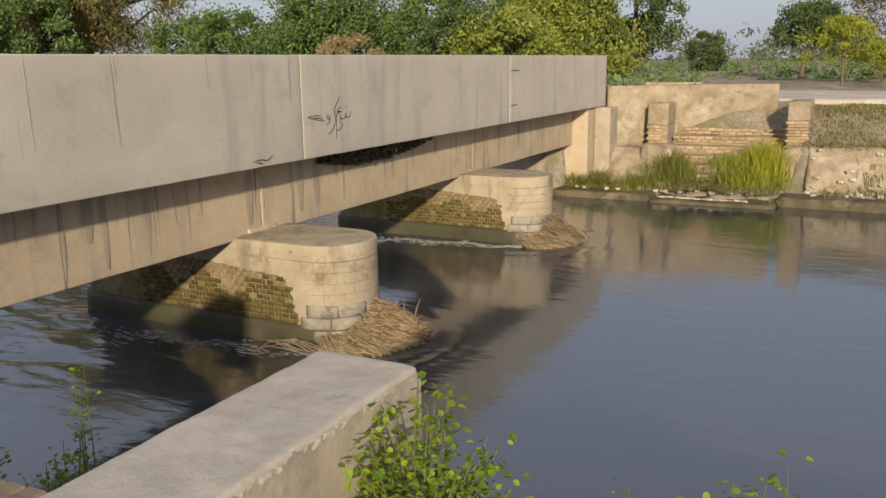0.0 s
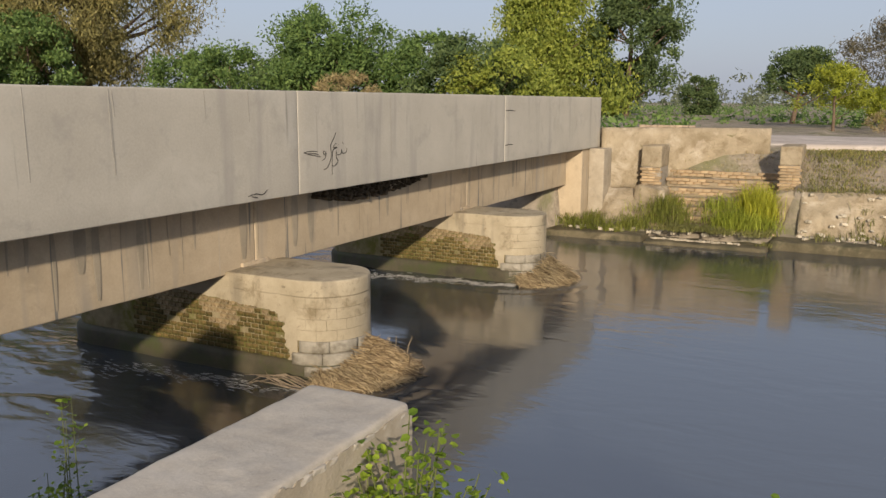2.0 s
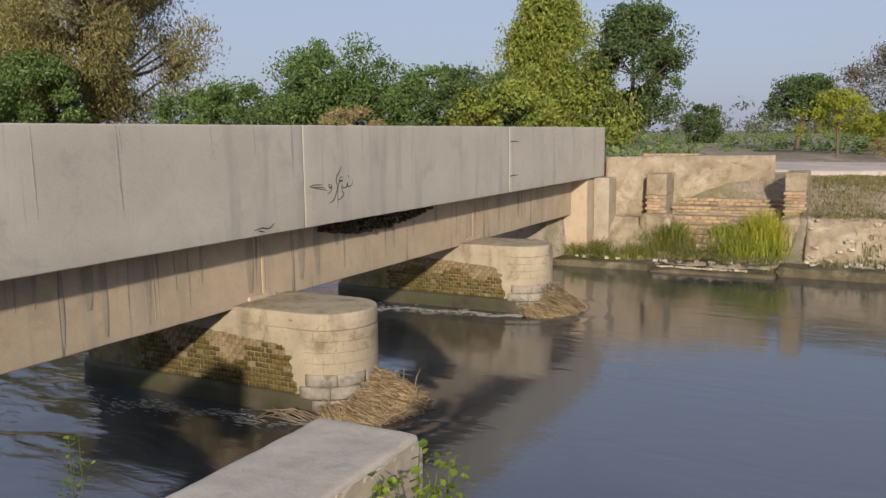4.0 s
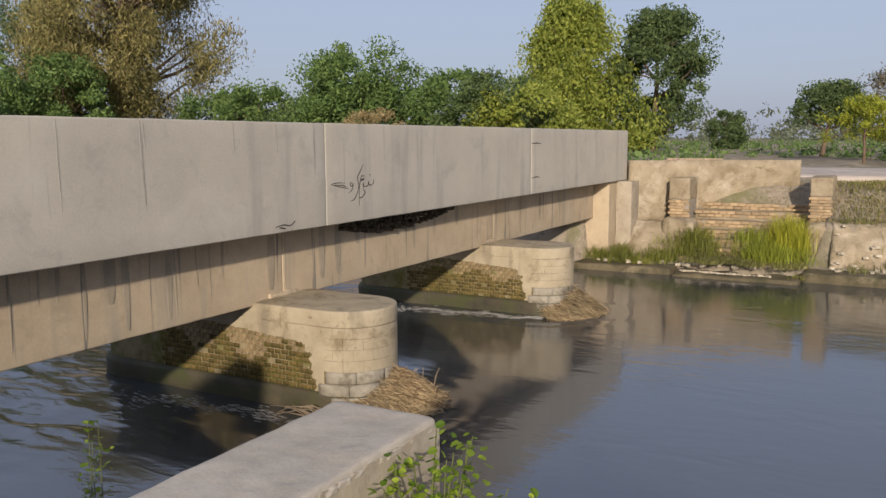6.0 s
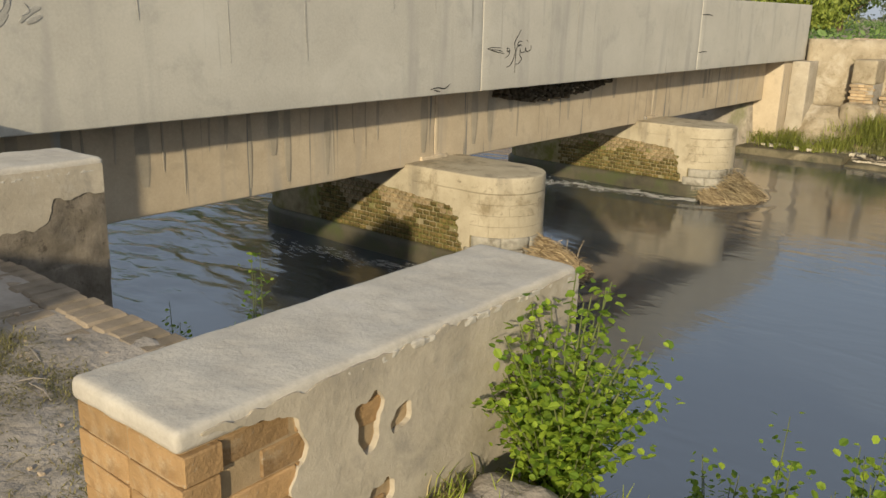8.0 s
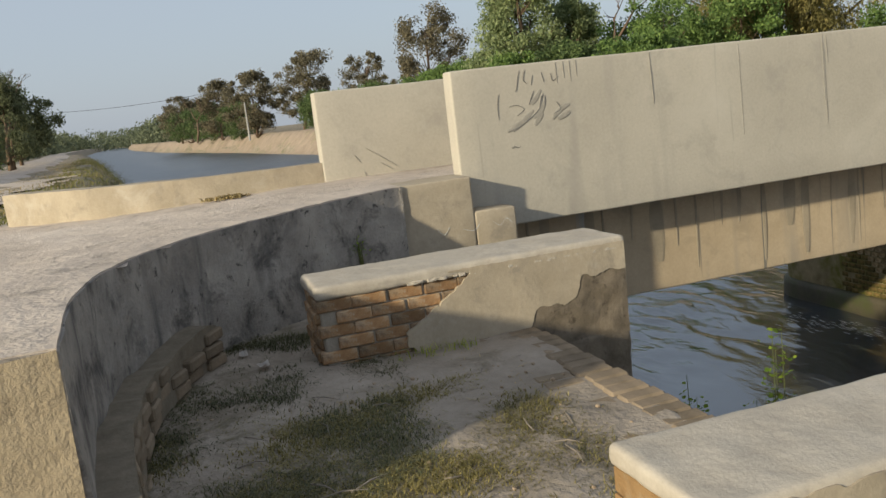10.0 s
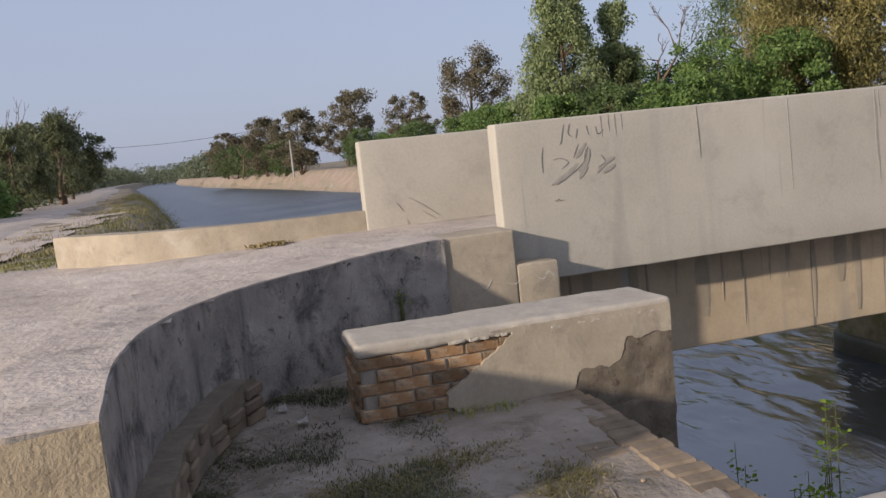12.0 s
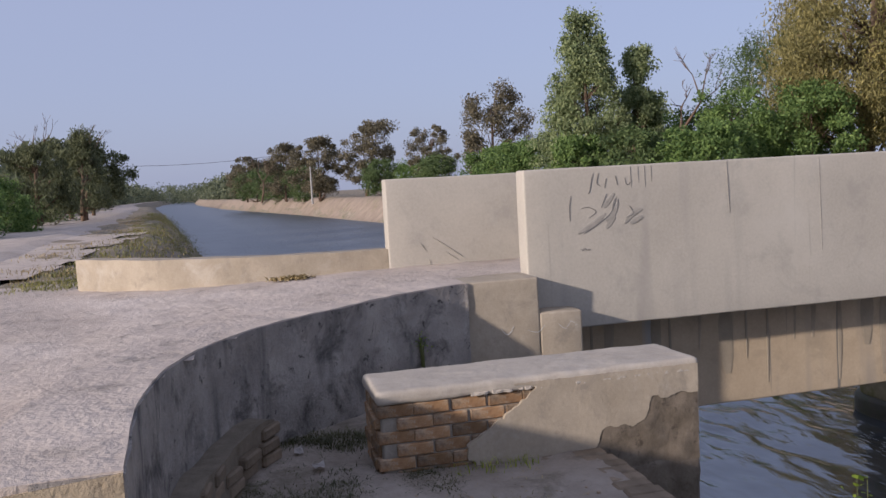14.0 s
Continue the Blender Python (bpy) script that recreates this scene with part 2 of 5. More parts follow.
M["deep"] = leafy("dark_green_leaves", (0.052, 0.09, 0.036), (0.175, 0.235, 0.09))
M["lime"] = leafy("yellow_green_leaves", (0.14, 0.19, 0.03), (0.38, 0.42, 0.085))
M["yellow"] = leafy("sunlit_yellow_leaves", (0.19, 0.23, 0.025), (0.40, 0.43, 0.055))
M["bank_leaf"] = leafy("muted_olive_leaves", (0.075, 0.088, 0.05), (0.20, 0.22, 0.115))
# Far woods: greyed and paled, so distance haze is put into the leaf colour.
M["far_leaf"] = leafy("haze_paled_leaves", (0.09, 0.11, 0.07), (0.21, 0.24, 0.155))
M["brown"] = leafy("brownish_leaves", (0.10, 0.09, 0.062), (0.26, 0.23, 0.155))
M["poplar"] = leafy("poplar_leaves", (0.13, 0.18, 0.085), (0.35, 0.40, 0.20))
M["ink"] = surface("black_paint", (0.035, 0.033, 0.03), (0.06, 0.055, 0.05), 5, 50, 0.1, 0.8, 0.2)
M["smear"] = surface("grey_smear", (0.285, 0.265, 0.23), (0.37, 0.345, 0.30), 20, 80, 0.1, 0.9, 0.1)
M["charcoal"] = surface("charcoal_stroke", (0.13, 0.125, 0.12), (0.24, 0.23, 0.215), 30, 80, 0.1, 0.9, 0.1)
M["chalk"] = surface("chalk", (0.55, 0.56, 0.57), (0.66, 0.66, 0.66), 9, 60, 0.1, 0.9, 0.1)
M["litter"] = surface("paper_litter", (0.55, 0.5, 0.46), (0.75, 0.71, 0.66), 12, 60, 0.2, 0.7, 0.2)
M["pole"] = surface("grey_pole", (0.32, 0.31, 0.29), (0.42, 0.41, 0.38), 3, 30, 0.1, 0.8, 0.2)

m = bpy.data.materials.new("canal_water")
m.use_nodes = True
nt = m.node_tree
b = nt.nodes["Principled BSDF"]
b.inputs["Base Color"].default_value = (0.036, 0.043, 0.050, 1)          # silt-laden; some of the sky's reflected blue is put into this colour
b.inputs["Roughness"].default_value, b.inputs["IOR"].default_value = 0.035, 2.5
w1 = noise_node(nt, 1.0, 3, 0.5, stretch=(0.5, 1.3, 1.0), dist=1.2)
w2 = noise_node(nt, 1.0, 4, 0.55, stretch=(2.6, 5.2, 1.0), dist=0.5)
w3 = noise_node(nt, 1.0, 2, 0.5, stretch=(0.22, 0.35, 1.0))
calm = ramp(nt, w3, [(0.38, (0.25, 0.25, 0.25)), (0.62, (1, 1, 1))])     # calm and ruffled stretches
co = nt.nodes.new("ShaderNodeTexCoord")
sep = nt.nodes.new("ShaderNodeSeparateXYZ")
nt.links.new(co.outputs["Object"], sep.inputs[0])
fast = nt.nodes.new("ShaderNodeMapRange")                                # faster, choppier water under the bridge and above it
fast.inputs[1].default_value, fast.inputs[2].default_value = -8.2, -11.0
fast.inputs[3].default_value, fast.inputs[4].default_value = 0.09, 0.55
nt.links.new(sep.outputs[0], fast.inputs[0])
add = nt.nodes.new("ShaderNodeMath")
add.operation = 'MULTIPLY_ADD'
nt.links.new(w1, add.inputs[0])
add.inputs[1].default_value = 2.6
nt.links.new(w2, add.inputs[2])
open_reach = nt.nodes.new("ShaderNodeMapRange")                          # wind-ruffled open reach upstream
open_reach.inputs[1].default_value, open_reach.inputs[2].default_value = -14.0, -45.0
open_reach.inputs[3].default_value, open_reach.inputs[4].default_value = 0.0, 1.2
nt.links.new(sep.outputs[0], open_reach.inputs[0])
both = nt.nodes.new("ShaderNodeMath")
both.operation = 'MAXIMUM'
nt.links.new(fast.outputs[0], both.inputs[0])
nt.links.new(open_reach.outputs[0], both.inputs[1])
amp = nt.nodes.new("ShaderNodeMath")
amp.operation = 'MULTIPLY'
nt.links.new(calm, amp.inputs[0])
nt.links.new(both.outputs[0], amp.inputs[1])
bp = nt.nodes.new("ShaderNodeBump")
bp.inputs["Distance"].default_value = 0.06
nt.links.new(amp.outputs[0], bp.inputs["Strength"])
nt.links.new(add.outputs[0], bp.inputs["Height"])
nt.links.new(bp.outputs[0], b.inputs["Normal"])
chop = nt.nodes.new("ShaderNodeMapRange")                                # small chop out on the open reach
chop.inputs[1].default_value, chop.inputs[2].default_value = -14.0, -40.0
chop.inputs[3].default_value, chop.inputs[4].default_value = 0.09, 0.36
nt.links.new(sep.outputs[0], chop.inputs[0])
nt.links.new(chop.outputs[0], b.inputs["Roughness"])
M["water"] = m


# ---- mesh helpers ----
def mesh_of(name, verts, faces, mat, smooth=False):
    me = bpy.data.meshes.new(name)
    me.from_pydata([tuple(v) for v in verts], [], [tuple(f) for f in faces])
    me.materials.append(mat)
    if smooth:
        me.polygons.foreach_set("use_smooth", [True] * len(me.polygons))
    me.update()
    return me


def part(name, bm, mat, parent=None, label="", smooth=False):
    """One mesh object out of a bmesh, under its thing."""
    me = bpy.data.meshes.new(name)
    bmesh.ops.recalc_face_normals(bm, faces=bm.faces)
    bm.to_mesh(me)
    bm.free()
    me.materials.append(mat)
    if smooth:
        me.polygons.foreach_set("use_smooth", [True] * len(me.polygons))
    ob = new(name, me)
    ob.parent = parent
    if label:
        tagged(ob, label)
    return ob


def child(name, me, parent, label=""):
    ob = new(name, me)
    ob.parent = parent
    if label:
        tagged(ob, label)
    return ob


def empty(name, loc, label, category, group="", kind=""):
    ob = new(name)
    ob.location = loc
    ob.empty_display_size = 0.1
    return tagged(ob, label, category, group, kind)


def rbox(bm, lo, hi, r=0.03, res=0.12, amp=0.0, freq=3.0):
    """A box with rounded edges and an uneven, worn surface."""
    lo, hi = Vector(lo), Vector(hi)
    size = hi - lo
    r = min(r, *(s * 0.49 for s in size))
    n = [max(2, min(400, round(s / res))) for s in size]
    cuts = [[lo[a]] + [lo[a] + r * 0.5, lo[a] + r] + [lo[a] + r + (size[a] - 2 * r) * i / n[a] for i in range(1, n[a])]
            + [hi[a] - r, hi[a] - r * 0.5, hi[a]] for a in range(3)]
    ilo, ihi = lo + Vector((r, r, r)), hi - Vector((r, r, r))
    index = {}

    def vert(i, j, k):
        key = (i, j, k)
        if key not in index:
            p = Vector((cuts[0][i], cuts[1][j], cuts[2][k]))
            c = Vector([min(max(p[a], ilo[a]), ihi[a]) for a in range(3)])
            d = p - c
            d = d.normalized() if d.length > 1e-9 else Vector((0, 0, 0))
            q = c + d * r
            if amp:
                q += d * amp * (noise.noise(q * freq) + 0.5 * noise.noise(q * freq * 3.1))
            index[key] = bm.verts.new(q)
        return index[key]
    nn = [len(c) - 1 for c in cuts]
    for a in range(3):
        u, v = (a + 1) % 3, (a + 2) % 3
        for side in (0, nn[a]):
            for i in range(nn[u]):
                for j in range(nn[v]):
                    ks = []
                    for di, dj in ((0, 0), (1, 0), (1, 1), (0, 1)):
                        k = [0, 0, 0]
                        k[a], k[u], k[v] = side, i + di, j + dj
                        ks.append(vert(*k))
                    bm.faces.new(ks if side else ks[::-1])
    return bm


def slab(name, lo, hi, mat, parent=None, r=0.03, res=0.12, amp=0.0, freq=3.0, label=""):
    return part(name, rbox(bmesh.new(), lo, hi, r, res, amp, freq), mat, parent, label, smooth=True)


def tube(bm, pts, radii, sides=6):
    """A tapered round rod along points."""
    rings = []
    pts = [Vector(p) for p in pts]
    for i, p in enumerate(pts):
        d = (pts[min(i + 1, len(pts) - 1)] - pts[max(i - 1, 0)]).normalized()
        s = d.orthogonal().normalized()
        t = d.cross(s)
        rings.append([bm.verts.new(p + (s * math.cos(a) + t * math.sin(a)) * radii[i])
                      for a in (2 * math.pi * k / sides for k in range(sides))])
    for a, c in zip(rings, rings[1:]):
        for k in range(sides):
            bm.faces.new((a[k], a[(k + 1) % sides], c[(k + 1) % sides], c[k]))
    bm.faces.new(rings[0][::-1])
    bm.faces.new(rings[-1])


def sheet(bm, origin, u, v, n, lu, lv, cell, thick, keep, amp=0.004):
    """A coat of plaster on a plane, with ragged edges and gaps where keep(a, b) is false."""
    origin, u, v, n = Vector(origin), Vector(u), Vector(v), Vector(n)
    nu, nv = round(lu / cell), round(lv / cell)
    top, low = {}, {}

    cells = {(i, j) for i in range(nu) for j in range(nv) if keep((i + 0.5) * cell, (j + 0.5) * cell)}
    sides = ((-1, 0, (0, 0), (0, 1)), (1, 0, (1, 0), (1, 1)), (0, -1, (0, 0), (1, 0)), (0, 1, (0, 1), (1, 1)))
    rim = defaultdict(set)                       # the ragged outline, eased so that it shows no steps
    for i, j in cells:
        for di, dj, p, q in sides:
            if (i + di, j + dj) not in cells:
                p, q = (i + p[0], j + p[1]), (i + q[0], j + q[1])
                rim[p].add(q)
                rim[q].add(p)
    eased = {k: Vector(k) for k in rim}
    for _ in range(2):
        eased = {k: (p if k[0] in (0, nu) or k[1] in (0, nv) else p.lerp(sum((eased[q] for q in rim[k]), Vector((0, 0))) / len(rim[k]), 0.6)) for k, p in eased.items()}

    def at(i, j, store, off):
        if (i, j) not in store:
            g = eased.get((i, j), Vector((i, j))) * cell
            p = origin + u * g.x + v * g.y
            if 0 < i < nu and 0 < j < nv:
                p += u * noise.noise(p * 37) * cell * 0.4 + v * noise.noise(p * 37 + Vector((9, 3, 1))) * cell * 0.4
            store[(i, j)] = bm.verts.new(p + n * (off + (amp * noise.noise(p * 6) if off else 0)))
        return store[(i, j)]
    for i, j in cells:
        bm.faces.new([at(a, c, top, thick) for a, c in ((i, j), (i + 1, j), (i + 1, j + 1), (i, j + 1))])
        for di, dj, e in ((-1, 0, ((i, j), (i, j + 1))), (1, 0, ((i + 1, j), (i + 1, j + 1))), (0, -1, ((i, j), (i + 1, j))), (0, 1, ((i, j + 1), (i + 1, j + 1)))):
            if (i + di, j + dj) not in cells:
                p, q = e
                bm.faces.new([at(*p, top, thick), at(*q, top, thick), at(*q, low, 0), at(*p, low, 0)])


def brick_mesh(name, size, mat, r=0.008):
    """A brick round its own centre, with worn edges."""
    bm = bmesh.new()
    bmesh.ops.create_cube(bm, size=1)
    for w in bm.verts:
        w.co = Vector((w.co.x * size[0], w.co.y * size[1], w.co.z * size[2]))
    bmesh.ops.bevel(bm, geom=bm.edges[:], offset=r, segments=1, affect='EDGES')
    me = bpy.data.meshes.new(name)
    bm.to_mesh(me)
    bm.free()
    me.materials.append(mat)
    return me


def lay(me, parent, x, y, z, rx=0, ry=0, rz=0, name="brick"):
    ob = new(name, me)
    ob.matrix_world = pose(x, y, z, rx, ry, rz)
    ob.parent = parent
    return ob


# ---- ground and water ----
BEND = ((-3000, -420), (-1500, -150), (-940, -66), (-620, -52), (-450, -42), (-274, -27), (-236, -22.5), (-150, -12), (-84, -5.5), (-45, -2.0), (-15, 0), (4000, 0))


def bend(x):
    """How far the canal has swung aside at x."""
    return float(np.interp(x, [a for a, _ in BEND], [c for _, c in BEND]))


def smooth(a, c, t):
    t = min(max((t - a) / (c - a), 0.0), 1.0)
    return t * t * (3 - 2 * t)


def ground_z(x, y):
    s = bend(x)
    rough = 0.05 * noise.noise(Vector((x * 0.9, y * 0.9, 0))) + 0.02 * noise.noise(Vector((x * 3, y * 3, 4)))
    if y < 13 + s:
        up = smooth(-7.0, -9.5, x)                           # upstream tow path
        top = 2.17 + 0.75 * max(up, smooth(0.2, -0.9, y) * smooth(3.0, -3.5, x))
        far = smooth(-11, -16, x)
        if x > -9:
            if x > -2.2:
                z = top + (-0.35 - top) * smooth(2.9, 6.0, y + 0.25 * noise.noise(Vector((x, 0, 7))))
            else:
                z = top + (-0.7 - top) * smooth(3.0, 3.6, y)
        else:
            z = top + (-0.3 - top) * smooth(-1.2, 2.4, y - s + 0.5 * noise.noise(Vector((x * 0.2, 0, 7))))
        return z + rough * (1 + 2 * far)
    d = y - s
    if x > -9:
        z = -0.9 + 1.1 * smooth(25.25, 25.5, d)
        if x > -2.4:
            z += 0.12 * smooth(25.6, 26.3, d) + 1.15 * smooth(26.45, 26.85, d) + 1.03 * smooth(26.9, 29.2, d)
        else:
            z += float(np.interp(d, (25.5, 26.2, 27.1, 28.6, 29.3, 30.5), (0.0, 0.1, 0.5, 1.42, 2.18, 2.42)))
        return z + rough * smooth(25.4, 26.5, d) * 1.5
    z = -0.6 + 3.3 * smooth(22.3, 27.0, d)
    return z + rough * 1.5


def axis(*spans):
    out = []
    for a, c, step in spans:
        out += list(np.arange(a, c, step))
    return out + [spans[-1][1]]


def grid_mesh(name, xs, ys, zf, mat):
    verts = [(x, y, zf(x, y)) for x in xs for y in ys]
    w = len(ys)
    faces = [(i * w + j, (i + 1) * w + j, (i + 1) * w + j + 1, i * w + j + 1) for i in range(len(xs) - 1) for j in range(w - 1)]
    return mesh_of(name, verts, faces, mat, True)


gx = axis((-3000, -700, 100), (-700, -160, 20), (-160, -40, 4), (-40, -13, 1.0), (-13, 6, 0.22), (6, 30, 2), (30, 200, 20), (200, 2500, 230))
gy = axis((-2500, -200, 230), (-200, -80, 12), (-80, -14, 2.0), (-14, -3, 0.6), (-3, 6.2, 0.2), (6.2, 20, 2.0), (20, 25, 1.0), (25, 31, 0.2), (31, 60, 1.5), (60, 200, 14), (200, 2600, 240))
ground = tagged(new("ground", grid_mesh("ground", gx, gy, ground_z, M["earth"])), "dry earth banks with sparse grass along the canal", "ground", kind="structure")
PIERS = (11.145, 18.71)


def water_z(x, y):
    """The water's surface: a bow wave before each pier, swirls and a hump where it breaks past below the bridge."""
    if not (-16 < x < -1 and 3 < y < 25):
        return WATER
    z = 0.0
    for cy in PIERS:
        dx, dy = x + 7.45, y - cy
        r = math.hypot(dx, dy)
        if dx > -0.3:
            z += 0.018 * math.exp(-((r - 1.50) / 0.13) ** 2) * smooth(-1.2, 0.8, dx + 0.5 * abs(dy))
            z += 0.006 * math.exp(-((r - 1.95) / 0.12) ** 2) * smooth(-0.6, 1.0, dx)
        else:
            d = abs(dy) - 1.15 - 0.12 * (-dx)
            z += 0.035 * math.exp(-(d / 0.22) ** 2) * (0.6 + 0.8 * noise.noise(Vector((x * 2.2, y * 3, 1)))) * smooth(6.0, 0.0, -dx)
    rush = smooth(-8.6, -11.0, x) * smooth(-16, -12.5, x)
    if rush:
        w = noise.noise(Vector((x * 0.9, y * 0.9, 7)))
        z += rush * (0.05 * noise.noise(Vector((x * 0.7 + w, y * 1.8 + 1.5 * w, 3))) + 0.022 * noise.noise(Vector((x * 1.9, y * 4.4 + 2 * w, 5))))
    return WATER + z * smooth(-1, -3, x) * smooth(3, 4, y) * smooth(25, 24, y)


wx = axis((-3000, -200, 400), (-200, -16, 23), (-16, -4.8, 0.08), (-4.8, 2, 0.85), (2, 2500, 312))
wy = axis((-600, -20, 58), (-20, 3, 2.3), (3, 25, 0.08), (25, 40, 3.75))
water = tagged(new("water", grid_mesh("water", wx, wy, water_z, M["water"])),
               "muddy rippled canal water reflecting the sky", "water", kind="structure")

# ---- bridge ----
FX, FB, FT = -8.09, 2.54, 4.085          # face, lower and upper edge of the near parapet
Y0, Y1 = 3.68, 27.37
bridge = empty("bridge", (FX, Y0, FB), "narrow concrete canal bridge with solid parapets", "bridge")


def own(ob, parent):
    ob.parent = parent
    ob.matrix_parent_inverse = parent.matrix_basis.inverted()
    return ob


JOINTS = (Y0, 11.47, 19.5, Y1)
for a, c in zip(JOINTS, JOINTS[1:]):
    own(slab("parapet", (FX - 0.22, a + 0.006, FB), (FX, c - 0.006, FT), M["concrete"], None, 0.02, 0.25, 0.006, 2.0), bridge)
    own(slab("parapet", (FX - 2.06, (2.68 if a == Y0 else a) + 0.006, FB), (FX - 1.84, c - 0.006, FT), M["concrete"], None, 0.02, 0.3, 0.006, 2.0), bridge)
own(slab("deck", (FX - 1.86, 3.0, 2.62), (FX - 0.2, Y1 + 0.2, 3.085), M["road"], None, 0.01, 0.4), bridge)
BEAMX = -8.70
for a, c in ((4.0, PIERS[0]), (PIERS[0], PIERS[1]), (PIERS[1], 26.3)):
    for bx in (BEAMX, -9.5):
        own(slab("beam", (bx - 0.26, a + 0.003, 1.42), (bx, c - 0.003, 2.6), M["beam"], None, 0.025, 0.25, 0.008, 2.0), bridge)


def pier(cy):
    p = empty("pier", (-8.9, cy, 0), "brick pier with a plastered round nose and mossy side", "pier", "bridge piers")
    r, nose, tail, top = 0.68, -7.45, -11.6, 1.475

    def body(name, mat, profile, label="", amp=0.0):
        bm = bmesh.new()
        rings = []
        for rad, z in profile:
            pts = [(nose + rad * math.cos(t), cy + rad * math.sin(t), z) for t in np.linspace(-math.pi / 2, math.pi / 2, 33)]
            pts += [(x, cy + rad, z) for x in np.linspace(nose, tail, 20)[1:-1]]
            pts += [(tail + rad * math.cos(t), cy + rad * math.sin(t), z) for t in np.linspace(math.pi / 2, 3 * math.pi / 2, 13)]
            pts += [(x, cy - rad, z) for x in np.linspace(tail, nose, 20)[1:-1]]
            ring = []
            for q in pts:
                q = Vector(q)
                ring.append(bm.verts.new(q + (q - Vector((max(min(q.x, nose), tail), cy, q.z))).normalized() * amp * (noise.noise(q * 3.1) + 0.6 * noise.noise(q * 9))))
            rings.append(ring)
        for a, c in zip(rings, rings[1:]):
            for k in range(len(a)):
                bm.faces.new((a[k], a[(k + 1) % len(a)], c[(k + 1) % len(a)], c[k]))
        bm.faces.new(rings[-1])
        own(part(name, bm, mat, None, label, smooth=True), p)
    body("footing", M["wet_base"], [(r + 0.06, -1.0), (r + 0.06, 0.0), (r + 0.055, 0.22), (r + 0.03, 0.285), (r - 0.02, 0.31)], "dark wet algae-stained footing", 0.012)
    body("core", M["pier_mortar"], [(r - 0.022, 0.22), (r - 0.022, 0.65), (r - 0.022, 1.30)])
    body("cap", M["pier_plaster"], [(r - 0.03, 1.236), (r - 0.001, 1.238), (r, 1.26), (r, 1.35), (r, 1.45), (r - 0.006, 1.467), (r - 0.02, top), (r - 0.06, top), (r - 0.3, top + 0.01)], "smooth worn plaster cap", 0.003)
    # plaster round the nose, scored into blocks
    rows = ((0.612, 0.767, 0.0), (0.770, 0.925, 0.5), (0.928, 1.083, 0.0), (1.086, 1.236, 0.5))
    for z0, z1, ph in rows:
        for k in range(0, 9):
            a0, a1 = max(-math.pi / 2, -math.pi / 2 + (k + ph - 1) * 0.43), min(-math.pi / 2 + (k + ph) * 0.43, math.pi / 2)
            if a1 - a0 < 0.05:
                continue
            bm = bmesh.new()
            inner, outer = [], []
            for t in np.linspace(a0 + 0.0025, a1 - 0.0025, 5):
                for zz, lst in ((z0, 0), (z1, 1)):
                    dx, dy = math.cos(t), math.sin(t)
                    inner.append(bm.verts.new((nose + dx * (r - 0.03), cy + dy * (r - 0.03), zz + 0.002)))
                    outer.append(bm.verts.new((nose + dx * (r + 0.001), cy + dy * (r + 0.001), zz - 0.002 * lst)))
            for i in range(4):
                s = 2 * i
                bm.faces.new((outer[s], outer[s + 2], outer[s + 3], outer[s + 1]))
                bm.faces.new((outer[s + 1], outer[s + 3], inner[s + 3], inner[s + 1]))
                bm.faces.new((outer[s], inner[s], inner[s + 2], outer[s + 2]))
            bm.faces.new((inner[0], outer[0], outer[1], inner[1]))
            bm.faces.new((outer[8], inner[8], inner[9], outer[9]))
            own(part("plaster_block", bm, M["pier_plaster"], None), p)
    # eroded grey blocks low on the nose
    for z0, z1, off, seed in ((0.10, 0.255, 0.062, 3), (0.26, 0.43, 0.045, 1), (0.435, 0.61, 0.012, 2)):
        for k in range(5):
            a0, a1 = -math.pi / 2 - 0.10 + 0.66 * k + 0.15 * (seed - 1), -math.pi / 2 - 0.11 + 0.66 * (k + 1) + 0.15 * (seed - 1)
            bm = bmesh.new()
            grid = []
            for i in range(9):
                t = a0 + (a1 - a0) * i / 8
                dx, dy, ox = (math.cos(t), math.sin(t), nose) if t > -math.pi / 2 else (0.0, -1.0, nose + (t + math.pi / 2) * r)
                row = []
                for rad, z in ((r - 0.05, z0), (r + off - 0.012, z0 + 0.002), (r + off, z0 + 0.018), (r + off, (z0 + z1) / 2), (r + off, z1 - 0.02), (r + off - 0.014, z1 - 0.003), (r - 0.05, z1)):
                    q = Vector((ox + dx * rad, cy + dy * rad, z))
                    row.append(bm.verts.new(q + Vector((dx, dy, 0)) * 0.016 * noise.noise(q * 7 + Vector((k, seed, 0)))))
                grid.append(row)
            for a, c in zip(grid, grid[1:]):
                for n in range(6):
                    bm.faces.new((a[n], c[n], c[n + 1], a[n + 1]))
            bm.faces.new(grid[0])
            bm.faces.new(grid[-1][::-1])
            own(part("base_block", bm, M["grey_base"], None, "eroded grey cement block", smooth=True), p)
    return p


piers = [pier(c) for c in PIERS]

for p, cy in zip(piers, PIERS):
    own(slab("mortar_bed", (-8.90, cy - 0.34, 1.46), (-8.66, cy + 0.30, 1.54), M["beam"], None, 0.02, 0.03, 0.018, 11.0, label="crumbly mortar bed under the beam ends"), p)

# abutments
near_ab = tagged(slab("abutment_near", (-10.6, 2.2, -0.5), (-8.3, 4.3, 2.6), M["retaining"], None, 0.03, 0.3, 0.01), "stained concrete bridge abutment", "abutment", kind="structure")
far_ab = tagged(slab("abutment_far", (-10.6, 25.9, -0.5), (-8.2, 28.2, 2.56), M["beam"], None, 0.03, 0.3, 0.01), "stained concrete bridge abutment on the far bank", "abutment", kind="structure")
